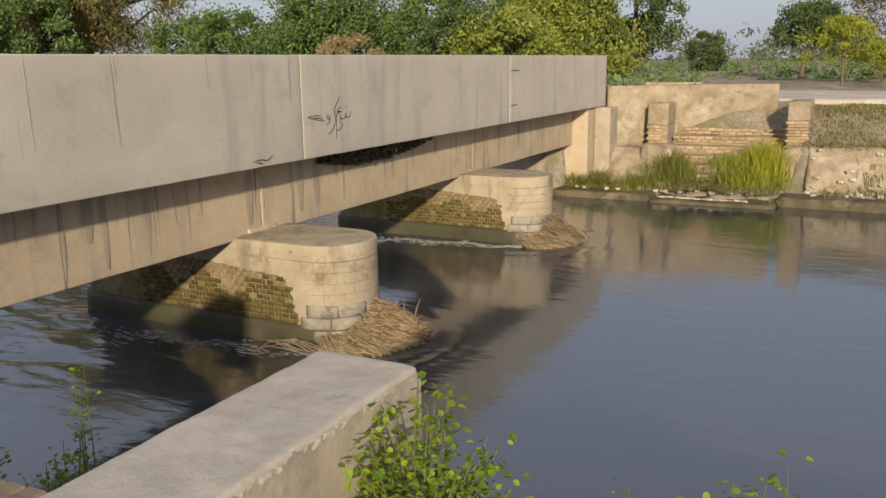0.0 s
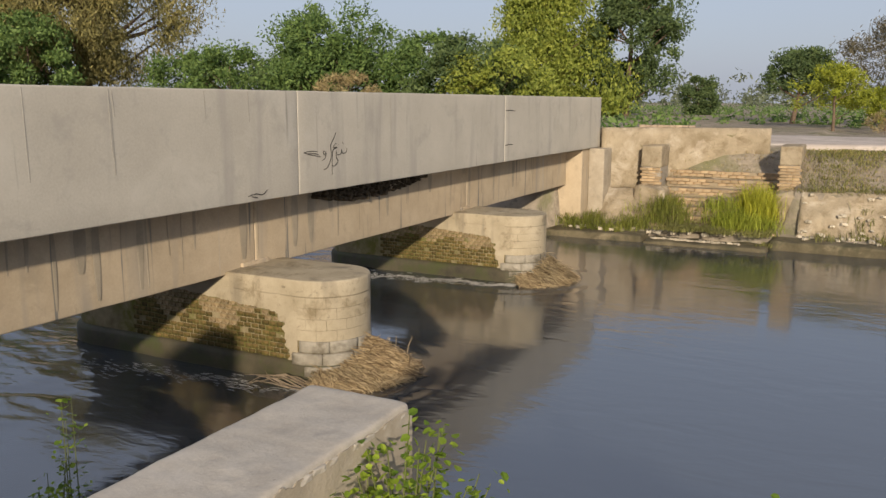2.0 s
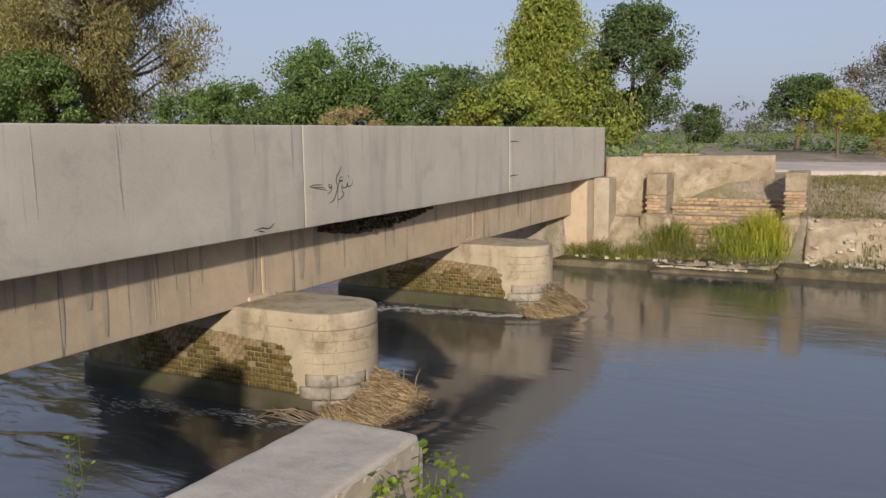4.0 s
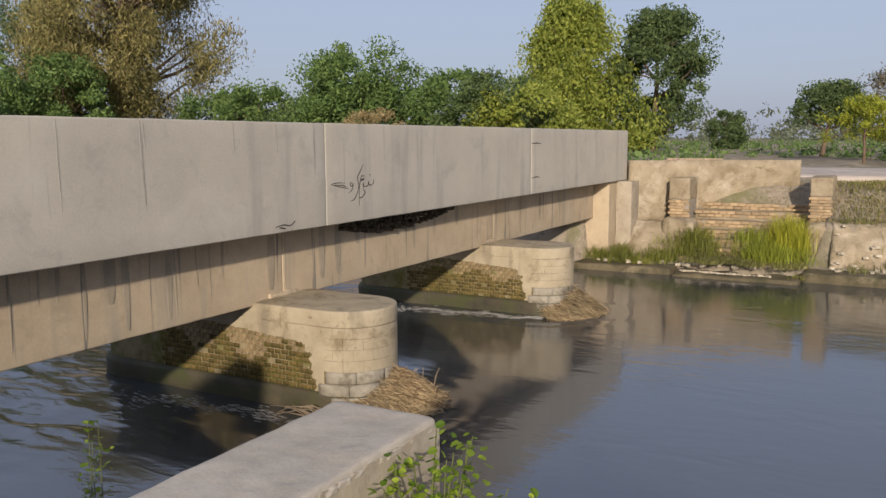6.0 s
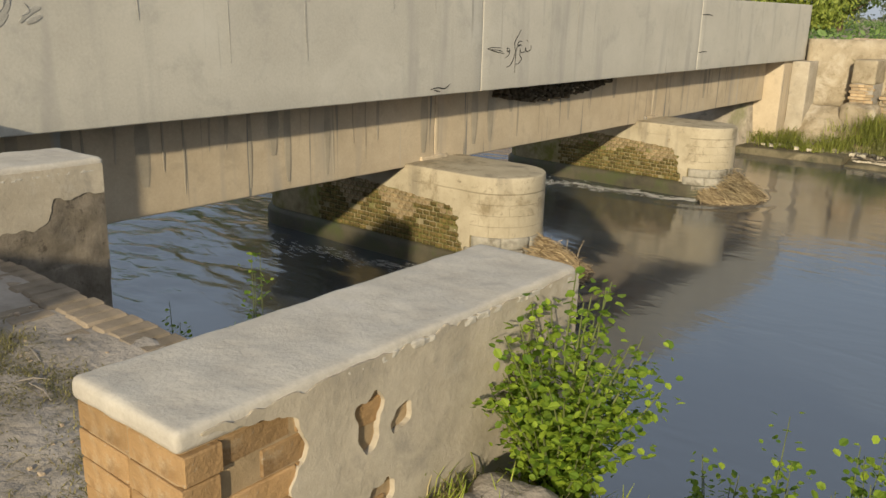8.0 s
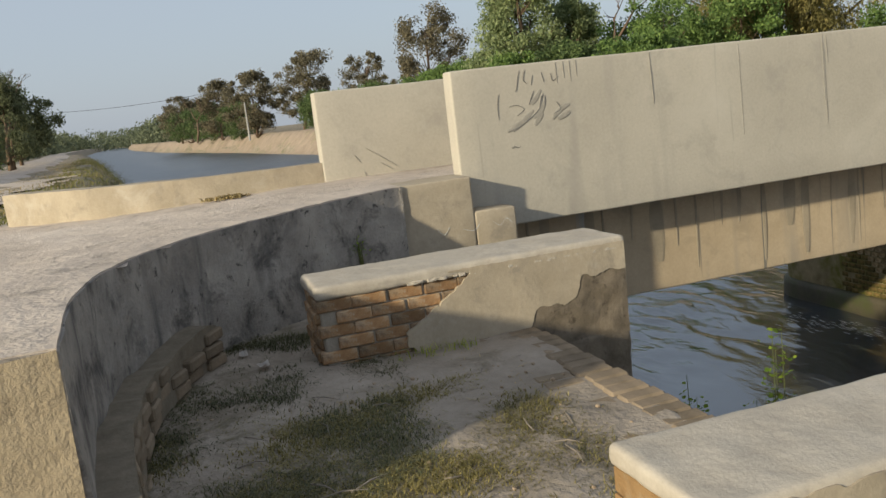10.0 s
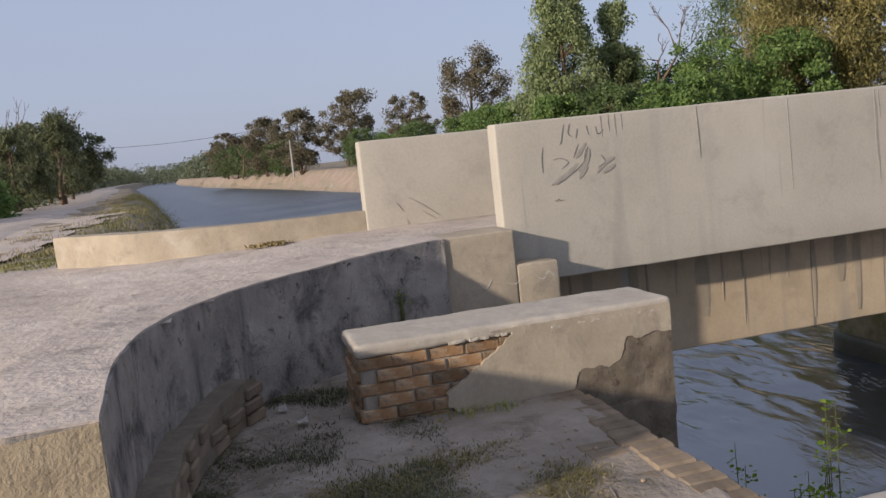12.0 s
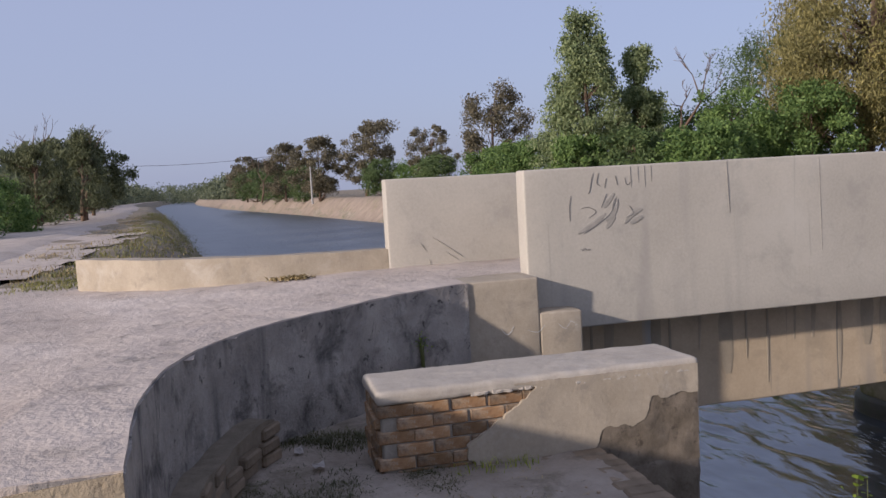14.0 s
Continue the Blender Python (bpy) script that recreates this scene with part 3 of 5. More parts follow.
far_col = tagged(slab("abutment_pillar", (-8.19, 26.55, 0.2), (-7.70, 27.4, 2.53), M["plaster"], None, 0.03, 0.2, 0.01), "plastered pillar under the far parapet end", "pillar", kind="structure")

# ---- approach road with its curved walls ----
EAST = [(-3.44, 0.66), (-3.81, 0.63), (-4.38, 0.60), (-5.25, 0.66), (-5.98, 0.88), (-6.6, 1.27), (-7.0, 1.76), (-7.42, 2.28), (-7.72, 2.86), (-7.76, 3.0)]
WEST = [(-9.95, 2.68), (-9.98, 1.8), (-10.1, 0.9), (-10.5, 0.0), (-11.3, -0.85)]


def fine(pts, n=6):
    """Points along a smooth curve through pts."""
    out = []
    for i in range(len(pts) - 1):
        p0, p1, p2, p3 = (Vector(pts[max(i - 1, 0)]), Vector(pts[i]), Vector(pts[i + 1]), Vector(pts[min(i + 2, len(pts) - 1)]))
        for k in range(n):
            t = k / n
            out.append(0.5 * ((2 * p1) + (p2 - p0) * t + (2 * p0 - 5 * p1 + 4 * p2 - p3) * t * t + (3 * p1 - p0 - 3 * p2 + p3) * t ** 3))
    return out + [Vector(pts[-1])]


def road_z(x, y):
    return 2.97 + 0.115 * smooth(-1.0, 3.0, y) + 0.10 * smooth(-8.0, -4.0, x) * smooth(-1.5, 0.5, y)


def ribbon_wall(bm, path, thick, z0, ztop, nz=6, amp=0.012):
    """A wall that follows a curved path; ztop(p) gives its height."""
    rows = []
    for i, p in enumerate(path):
        d = (path[min(i + 1, len(path) - 1)] - path[max(i - 1, 0)]).normalized()
        nrm = Vector((d.y, -d.x))
        zt = ztop(p)
        ring = []
        for side in (0, 1):
            for k in range(nz + 1):
                kk = k if side == 0 else nz - k
                z = z0 + (zt - z0) * kk / nz
                q = p - nrm * (thick if side else 0.0)
                e = amp * noise.noise(Vector((q.x * 3, q.y * 3, z * 3)))
                ring.append(bm.verts.new((q.x + nrm.x * e, q.y + nrm.y * e, z + e * 0.6)))
        rows.append(ring)
    for a, c in zip(rows, rows[1:]):
        for k in range(len(a)):
            bm.faces.new((a[k], c[k], c[(k + 1) % len(a)], a[(k + 1) % len(a)]))
    bm.faces.new(rows[0])
    bm.faces.new(rows[-1][::-1])


east = fine(EAST, 8)
bm = bmesh.new()
ribbon_wall(bm, east, 0.3, 1.7, lambda p: road_z(p.x, p.y) + 0.012, 8, 0.02)
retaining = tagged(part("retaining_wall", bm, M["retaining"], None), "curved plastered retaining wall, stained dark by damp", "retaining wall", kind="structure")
bm = bmesh.new()
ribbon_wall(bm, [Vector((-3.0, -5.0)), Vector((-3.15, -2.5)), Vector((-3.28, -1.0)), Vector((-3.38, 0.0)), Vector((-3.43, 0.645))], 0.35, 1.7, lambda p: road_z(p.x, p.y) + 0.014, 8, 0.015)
tagged(part("retaining_wall_return", bm, M["pitted"], None), "pitted plaster end of the retaining wall, sunlit warmth put into its colour", "retaining wall", kind="structure")
bm = bmesh.new()
west = fine(WEST, 6)
xs = axis((-30, -14, 1.0), (-14, -2.6, 0.16))


def inside(x, y):
    if y > 3.6 or x > -3.5 + 0.08 * max(0.0, -y) or x < -30 or y < -9:
        return False
    ex = min((abs(p.y - y), p.x) for p in east)[1] if y > 0.62 else -2.4
    if y > 0.56 and x > -5.0:
        return False
    if x < -12.4 and y > -2.1 + 0.9 * noise.noise(Vector((x * 0.5, 0, 2))) + 0.4 * noise.noise(Vector((x * 1.7, y, 2))):
        return False
    wx = min((abs(p.y - y), p.x) for p in west)[1] if y > -0.85 else -40
    return wx - 0.12 < x < ex - 0.12


ys = axis((-9, -2, 0.5), (-2, 3.6, 0.12))
grid = {}
for i, x in enumerate(xs[:-1]):
    for j, y in enumerate(ys[:-1]):
        if inside((x + xs[i + 1]) / 2, (y + ys[j + 1]) / 2):
            f = []
            for a, c in ((i, j), (i + 1, j), (i + 1, j + 1), (i, j + 1)):
                if (a, c) not in grid:
                    q = Vector((xs[a], ys[c], 0))
                    grid[(a, c)] = bm.verts.new((q.x, q.y, road_z(q.x, q.y) + 0.012 * noise.noise(q * 2.5) + 0.008 * noise.noise(q * 9)))
                f.append(grid[(a, c)])
            bm.faces.new(f)
road = tagged(part("road", bm, M["road"], None, smooth=True), "dusty pinkish earth road leading onto the bridge", "road", kind="structure")
bm = bmesh.new()
ribbon_wall(bm, [p + Vector((-0.004, -0.012)) for p in east], 0.5, 2.8, lambda p: road_z(p.x, p.y) + 0.022 + 0.006 * noise.noise(Vector((p.x * 8, p.y * 8, 0))), 1, 0.008)
tagged(part("road_edge", bm, M["road"], None), "dust-covered edge of the road above the retaining wall", "road", kind="structure")
plinth_path = [p for p in east if p.x > -6.35]
bm = bmesh.new()
ribbon_wall(bm, [p + Vector((0.06 * min(1, max(0, -4 - p.x)), 0.15)) for p in plinth_path], 0.3, 1.7, lambda p: 2.50 + 0.05 * noise.noise(Vector((p.x * 5, p.y * 5, 0))), 6, 0.03)
plinth = tagged(part("wall_plinth", bm, M["mortar"], None), "rough brick footing along the retaining wall", "footing", kind="structure")
dark_brick = brick_mesh("brick", (0.225, 0.10, 0.075), M["edge_brick"], 0.012)
rp = random.Random(3)
for row in range(5):
    for i in range(2, len(plinth_path) - 1, 3):
        p, d = plinth_path[i], plinth_path[i + 1] - plinth_path[i - 1]
        if rp.random() < 0.15:
            continue
        lay(dark_brick, plinth, p.x + 0.06 * min(1, max(0, -4 - p.x)) + (0.05 if row % 2 else 0), p.y + 0.115 + rp.uniform(-0.015, 0.02), 2.44 - row * 0.086 + rp.uniform(-0.01, 0.01), rz=math.degrees(math.atan2(d.y, d.x)) + rp.uniform(-5, 5), ry=rp.uniform(-3, 3))
block = empty("abutment_step", (-7.4, 3.4, 2.2), "plastered stepped end of the retaining wall beside the bridge", "wall end", kind="structure")
own(slab("upper_step", (-8.3, 2.8, 1.6), (-7.785, 3.675, 3.105), M["plaster"], None, 0.02, 0.12, 0.008), block)
own(slab("lower_step", (-8.085, 3.68, 1.6), (-7.785, 4.09, 2.77), M["plaster"], None, 0.02, 0.12, 0.008), block)
bm = bmesh.new()
ribbon_wall(bm, west, -0.26, 2.7, lambda p: 3.30 + 0.04 * smooth(2.5, -0.8, p.y), 4, 0.015)
low_wall = tagged(part("low_wall", bm, M["plaster"], None), "low curved plastered wall along the road edge", "low wall", kind="structure")

# ---- landing between two wing walls ----
AX0, AX1, AY0, AY1, AZ = -2.46, -1.985, 2.13, 3.9, 2.80
BX0, BX1, BY0, BY1, BZ = -6.2, -5.6, 1.8, 4.0, 2.745
wall_a = empty("wing_wall", (AX0, AY0, 2.1), "thick low brick wing wall, plastered, bricks bare at its end", "wing wall", "landing wing walls")
own(slab("core", (AX0 + 0.03, AY0 + 0.012, -0.5), (AX1 - 0.021, AY1 - 0.02, AZ - 0.03), M["ochre_mortar"], None, 0.02, 0.2), wall_a)
own(slab("coping", (AX0, AY0 - 0.002, AZ - 0.065), (AX1 - 0.006, AY1, AZ), M["plaster_top"], None, 0.020, 0.02, 0.005, 5.0, label="worn rounded plaster coping"), wall_a)


def keep_a(u, v):
    ragged = 0.36 + 0.07 * noise.noise(Vector((v * 9, 0, 3))) - 0.14 * max(0.0, 0.35 - v)
    if u < ragged * smooth(0.80, 0.70, v) or v > 0.776 + 0.02 * noise.noise(Vector((u * 14, 0, 5))):
        return False
    for cu, cv, ru, rv_ in ((0.62, 0.60, 0.055, 0.10), (0.76, 0.55, 0.05, 0.045), (0.68, 0.33, 0.06, 0.045)):
        w = 1 + 1.1 * noise.noise(Vector((u * 17, v * 17, 1))) + 0.6 * noise.noise(Vector((u * 45, v * 45, 1)))
        if ((u - cu) / ru) ** 2 + ((v - cv) / rv_) ** 2 < w:
            return False
    return True


bm = bmesh.new()
sheet(bm, (AX1 - 0.024, AY0, 2.0), (0, 1, 0), (0, 0, 1), (1, 0, 0), AY1 - AY0, 0.792, 0.012, 0.024, keep_a)
own(part("plaster_coat", bm, M["plaster"], None, "cracked plaster coat with chips down to brick"), wall_a)
own(slab("plaster_coat", (AX1 - 0.3, AY0 + 0.4, -0.5), (AX1 - 0.001, AY1, 2.02), M["plaster"], None, 0.02, 0.1, 0.01), wall_a)
own(slab("plaster_coat", (AX0 - 0.002, AY0 + 0.3, -0.5), (AX0 + 0.3, AY1 - 0.004, AZ - 0.06), M["plaster"], None, 0.02, 0.1, 0.01), wall_a)
own(slab("plaster_coat", (AX0 + 0.1, AY1 - 0.3, -0.5), (AX1 - 0.002, AY1 - 0.001, AZ - 0.06), M["plaster"], None, 0.02, 0.1, 0.01), wall_a)

def chips(parent, x, y0, y1, z, count, seed, mat, size):
    """Crumbs of broken plaster along a coping's edge."""
    r = random.Random(seed)
    for k in range(count):
        a = size * r.uniform(0.5, 1.3)
        y = r.uniform(y0, y1)
        bm = bmesh.new()
        rbox(bm, (x - 0.012, y - a * 1.6, z - a * 0.6), (x + 0.004, y + a * 1.6, z + a * 0.6), 0.005, 0.02, 0.006, 30)
        own(part("crumb", bm, mat, None), parent)


chips(wall_a, AX1 - 0.004, AY0 + 0.5, AY1 - 0.05, AZ - 0.035, 34, 2, M["plaster_top"], 0.016)
wall_b = empty("wing_wall", (BX0, BY0, 2.1), "thick low brick wing wall by the bridge, plastered, with bare bricks", "wing wall", "landing wing walls")
own(slab("core", (BX0 + 0.03, BY0 + 0.03, -0.5), (BX1 - 0.042, BY1 - 0.03, BZ - 0.03), M["pale_mortar"], None, 0.02, 0.2), wall_b)
own(slab("coping", (BX0, BY0, BZ - 0.09), (BX1 - 0.006, BY1, BZ), M["plaster_top"], None, 0.032, 0.02, 0.006, 6.0, label="worn rounded plaster coping"), wall_b)


chips(wall_b, BX1 - 0.004, BY0 + 0.6, BY1 - 0.05, BZ - 0.075, 34, 5, M["plaster_top"], 0.016)


def keep_b(u, v):
    return u > 0.58 + 1.5 * max(0, v - 0.30) * smooth(0.69, 0.62, v) + 0.06 * noise.noise(Vector((v * 9, u * 5, 8))) + 0.025 * noise.noise(Vector((v * 40, u * 40, 8))) and v < 0.665 and not damp_b(u, v)


def damp_b(u, v):
    edge = 0.08 + 0.22 * smooth(1.36, 1.52, u) + 0.17 * smooth(1.76, 1.86, u) + 0.05 * noise.noise(Vector((u * 9, v * 9, 2)))
    return u > 1.25 and v < edge


bm = bmesh.new()
sheet(bm, (BX1 - 0.03, BY0, 2.05), (0, 1, 0), (0, 0, 1), (1, 0, 0), BY1 - BY0 - 0.02, 0.69, 0.014, 0.03, keep_b)
own(part("plaster_coat", bm, M["plaster"], None, "plaster coat broken away from the bricks"), wall_b)
bm = bmesh.new()
sheet(bm, (BX1 - 0.03, BY0, 2.05), (0, 1, 0), (0, 0, 1), (1, 0, 0), BY1 - BY0 - 0.02, 0.69, 0.014, 0.024, damp_b, 0.016)
own(part("damp_patch", bm, M["wet_plaster"], None, "dark damp patch of crumbling plaster"), wall_b)
own(slab("plaster_coat", (BX1 - 0.4, BY1 - 0.85, -0.5), (BX1 - 0.001, BY1 - 0.01, 2.07), M["wet_plaster"], None, 0.03, 0.08, 0.02, label="dark damp crumbling plaster"), wall_b)
own(slab("plaster_coat", (BX0 + 0.1, BY1 - 0.3, -0.5), (BX1 - 0.03, BY1 - 0.012, BZ - 0.05), M["wet_plaster"], None, 0.02, 0.1, 0.01), wall_b)
own(slab("plaster_coat", (BX0, BY0 + 0.1, -0.5), (BX0 + 0.3, BY1 - 0.02, BZ - 0.06), M["plaster"], None, 0.02, 0.1, 0.01), wall_b)

landing = tagged(slab("landing", (-7.7, 0.35, -0.5), (AX0 + 0.1, 3.18, 2.215), M["dust"], None, 0.03, 0.06, 0.02, 2.5), "dusty earth landing between the wing walls", "landing", kind="structure")

# bare bricks of the wing walls
stretcher_y = brick_mesh("brick", (0.112, 0.229, 0.076), M["brick"], 0.007)
stretcher_x = brick_mesh("brick", (0.228, 0.112, 0.076), M["brick"], 0.007)
worn_y = brick_mesh("brick", (0.112, 0.231, 0.079), M["ochre_brick"], 0.004)
worn_x = brick_mesh("brick", (0.230, 0.112, 0.079), M["ochre_brick"], 0.004)
rnd = random.Random(5)
for k in range(9):
    z = 2.694 - k * 0.084
    for i in range(2):
        lay(worn_x, wall_a, AX0 + 0.122 + i * 0.236 + rnd.uniform(-0.004, 0.004), AY0 + 0.062 + rnd.uniform(-0.004, 0.004), z, rz=rnd.uniform(-1, 1))
    for i in range(2):
        lay(worn_y, wall_a, AX1 - 0.071 + rnd.uniform(-0.003, 0.004), AY0 + 0.235 + 0.236 * i + (0.118 if k % 2 else 0) + rnd.uniform(-0.006, 0.006), z, rz=rnd.uniform(-2, 2))
for k in range(8):
    z = 2.615 - k * 0.084
    for i in range(2):
        lay(stretcher_x, wall_b, BX0 + 0.16 + i * 0.24 + rnd.uniform(-0.006, 0.006), BY0 + 0.055 + rnd.uniform(-0.012, 0.012), z, rz=rnd.uniform(-3, 3))
    for i in range(5):
        lay(stretcher_y, wall_b, BX1 - 0.083 + rnd.uniform(-0.008, 0.010), BY0 + 0.115 + 0.238 * i + (0.118 if k % 2 else 0) + rnd.uniform(-0.006, 0.006), z, rz=rnd.uniform(-2.5, 2.5))
for w in (wall_a, wall_b):
    for o in w.children:
        if o.name.startswith("brick"):
            o.matrix_parent_inverse = w.matrix_basis.inverted()
header = brick_mesh("brick", (0.117, 0.228, 0.076), M["edge_brick"], 0.014)
for row in range(4):
    for i in range(26):
        o = lay(header, landing, BX1 + 0.06 + i * 0.121 + (0.06 if row % 2 else 0), 3.165 + rnd.uniform(-0.02, 0.015) - row * 0.012, 2.188 - row * 0.083 + rnd.uniform(-0.006, 0.006), rz=rnd.uniform(-3, 3), rx=rnd.uniform(-2, 2))

for i in range(26):
    if rnd.random() < 0.8:
        lay(header, landing, BX1 + 0.02 + i * 0.121, 2.93 + rnd.uniform(-0.02, 0.02), 2.172 + rnd.uniform(-0.008, 0.006), rz=rnd.uniform(-4, 4), rx=rnd.uniform(-2, 2))
# plaster left on the sides of the piers, then the mossy bricks
def keep_pier(u, v):
    e = 0.14 + 0.26 * smooth(0.25, 0.85, v) + 2.4 * smooth(0.66, 0.90, v) + 0.20 * noise.noise(Vector((u * 3, v * 3, 4))) + 0.16 * noise.noise(Vector((u * 9, v * 9, 4))) + 0.10 * noise.noise(Vector((u * 22, v * 22, 4)))
    return u < e


for p, cy in zip(piers, PIERS):
    bm = bmesh.new()
    sheet(bm, (-7.45, cy - 0.668, 0.30), (-1, 0, 0), (0, 0, 1), (0, -1, 0), 2.9, 0.94, 0.025, 0.012, keep_pier, 0.008)
    own(part("plaster_coat", bm, M["pier_plaster"], None, "ragged remains of plaster over the brick side"), p)
moss_brick = brick_mesh("brick", (0.118, 0.09, 0.066), M["mossy_brick"], 0.007)
bare_brick = brick_mesh("brick", (0.118, 0.09, 0.066), M["tan_brick"], 0.007)
for p, cy in zip(piers, PIERS):
    for k in range(12):
        for i in range(24):
            x = -7.50 - 0.131 * i - (0.065 if k % 2 else 0) + rnd.uniform(-0.006, 0.006)
            z = 0.335 + k * 0.0767 + rnd.uniform(-0.004, 0.004)
            if rnd.random() < 0.05:
                continue
            damp = z + 0.4 * noise.noise(Vector((x * 1.3, cy, z * 1.3))) + 0.12 * rnd.random() < 0.86
            o = lay(moss_brick if damp else bare_brick, p, x, cy - 0.622 + rnd.uniform(-0.010, 0.004), z, rz=rnd.uniform(-1.8, 1.8), ry=rnd.uniform(-1.5, 1.5))
            o.matrix_parent_inverse = p.matrix_basis.inverted()

# ---- far bank: steps between two wing walls, low wall, pillar ----
def far_wall(x0, x1, top, brick_top, base):
    w = empty("far_wing_wall", (x0, 27.36, base), "short plastered brick wing wall on the far bank", "wing wall", "far wing walls")
    own(slab("cap", (x0 + 0.005, 27.365, brick_top), (x1 - 0.005, 28.9, top), M["far_plaster"], None, 0.05, 0.07, 0.025, label="pale plastered top"), w)
    own(slab("core", (x0 + 0.03, 27.40, base - 0.8), (x1 - 0.03, 28.8, brick_top + 0.1), M["pale_mortar"], None, 0.03, 0.15, 0.02), w)
    n = 3 if x1 - x0 > 0.6 else 2
    for k in range(int((brick_top - base) / 0.087) + 1):
        for i in range(n):
            o = lay(far_brick, w, x0 + 0.13 + i * (x1 - x0 - 0.26) / (n - 1) + (0.025 if k % 2 else -0.025), 27.43 + rnd.uniform(-0.03, 0.02), brick_top - 0.05 - k * 0.087, rz=rnd.uniform(-3, 3))
            o.matrix_parent_inverse = w.matrix_basis.inverted()
    own(slab("foot", (x0 - 0.05, 26.75, base - 1.2), (x1 + 0.25, 27.7, base - 0.02), M["far_plaster"], None, 0.16, 0.09, 0.09, 2.2, label="crumbling plaster foot"), w)
    return w


far_brick = brick_mesh("brick", (0.24, 0.112, 0.078), M["far_brick"], 0.010)
far_wall(-6.76, -6.12, 2.62, 1.95, 1.42)
far_wall(-2.74, -2.13, 2.72, 2.16, 1.45)
far_steps = empty("far_steps", (-4.3, 26.0, 0.2), "worn brick steps down to the water", "steps", kind="structure")
tread_brick = brick_mesh("brick", (0.235, 0.115, 0.09), M["far_brick"], 0.010)
for k, (y, z) in enumerate(((26.0, 0.42), (26.4, 0.64), (26.75, 0.86), (27.15, 1.09), (27.6, 1.34), (28.05, 1.60), (28.5, 1.82))):
    own(slab("step", (-6.1, y + 0.06, z - 0.5), (-2.72, y + 1.0, z - 0.006), M["far_plaster"], None, 0.03, 0.1, 0.03), far_steps)
    for row in range(2):
        for i in range(14):
            if rnd.random() < 0.10:
                continue
            o = lay(tread_brick, far_steps, -5.98 + i * 0.243 + (0.12 if row else 0), y + 0.06 + rnd.uniform(-0.03, 0.03), z - 0.045 - row * 0.1 + rnd.uniform(-0.012, 0.008), rz=rnd.uniform(-4, 4), ry=rnd.uniform(-2, 2))
            o.matrix_parent_inverse = far_steps.matrix_basis.inverted()


def leaning(bm, x0, x1, foot, head, cell, amp, seed):
    """A rough sheet of old plaster leaning on the bank between foot (y, z) and head (y, z), with a back."""
    nx, nv = round((x1 - x0) / cell), 9
    rows = []
    for i in range(nx + 1):
        x = x0 + (x1 - x0) * i / nx
        crest = 0.12 * noise.noise(Vector((x * 0.9, seed, 0))) + 0.05 * noise.noise(Vector((x * 3, seed, 0)))
        row = []
        for k in range(nv + 1):
            u = k / nv
            q = Vector((x, foot[0] + (head[0] - foot[0]) * u ** 1.3, foot[1] + (head[1] + crest - foot[1]) * u))
            e = amp * (noise.noise(q * 1.7 + Vector((seed, 0, 0))) + 0.6 * noise.noise(q * 5) + 0.35 * noise.noise(q * 12))
            row.append(bm.verts.new((q.x, q.y - e, q.z + 0.3 * e)))
        row.append(bm.verts.new((x, head[0] + 0.35, head[1] + crest - 0.02)))
        row.append(bm.verts.new((x, head[0] + 0.35, foot[1] - 0.1)))
        rows.append(row)
    for a, c in zip(rows, rows[1:]):
        for k in range(len(a) - 1):
            bm.faces.new((a[k], c[k], c[k + 1], a[k + 1]))
    bm.faces.new(rows[0])
    bm.faces.new(rows[-1][::-1])


bm = bmesh.new()
leaning(bm, -2.05, 9.0, (26.25, 0.2), (26.8, 1.50), 0.08, 0.10, 1)
tagged(part("bank_revetment", bm, M["far_plaster"], None, smooth=True), "crumbling pale plaster and rubble facing of the far bank", "revetment", kind="structure")
bm = bmesh.new()
leaning(bm, -8.25, -6.3, (26.2, 0.15), (27.2, 1.30), 0.08, 0.12, 5)
tagged(part("bank_revetment", bm, M["far_plaster"], None, smooth=True), "broken sloping plaster slabs beside the far abutment", "revetment", kind="structure")
for x0, x1, y0, zt in ((-9.0, -6.02, 24.75, 0.20), (-6.0, -2.68, 24.62, 0.10), (-2.66, 9.0, 25.17, 0.27)):
    tagged(slab("bank_edge", (x0, y0, -0.8), (x1, 26.0, zt), M["bank_stone"], None, 0.08, 0.12, 0.05, 1.6), "dark wet masonry edge of the far bank", "bank edge", kind="structure")
stone_meshes = []
for k in range(6):
    bm = bmesh.new()
    rbox(bm, (-0.10, -0.07, -0.05), (0.10, 0.07, 0.05), 0.03, 0.05, 0.05, 5 + k)
    me = bpy.data.meshes.new("stone")
    bm.to_mesh(me)
    bm.free()
    me.materials.append(M["pale_stone"])
    stone_meshes.append(me)
rubble = empty("bank_rubble", (-3.0, 25.8, 0.1), "loose pale stones and broken bricks along the bank", "rubble", kind="structure")
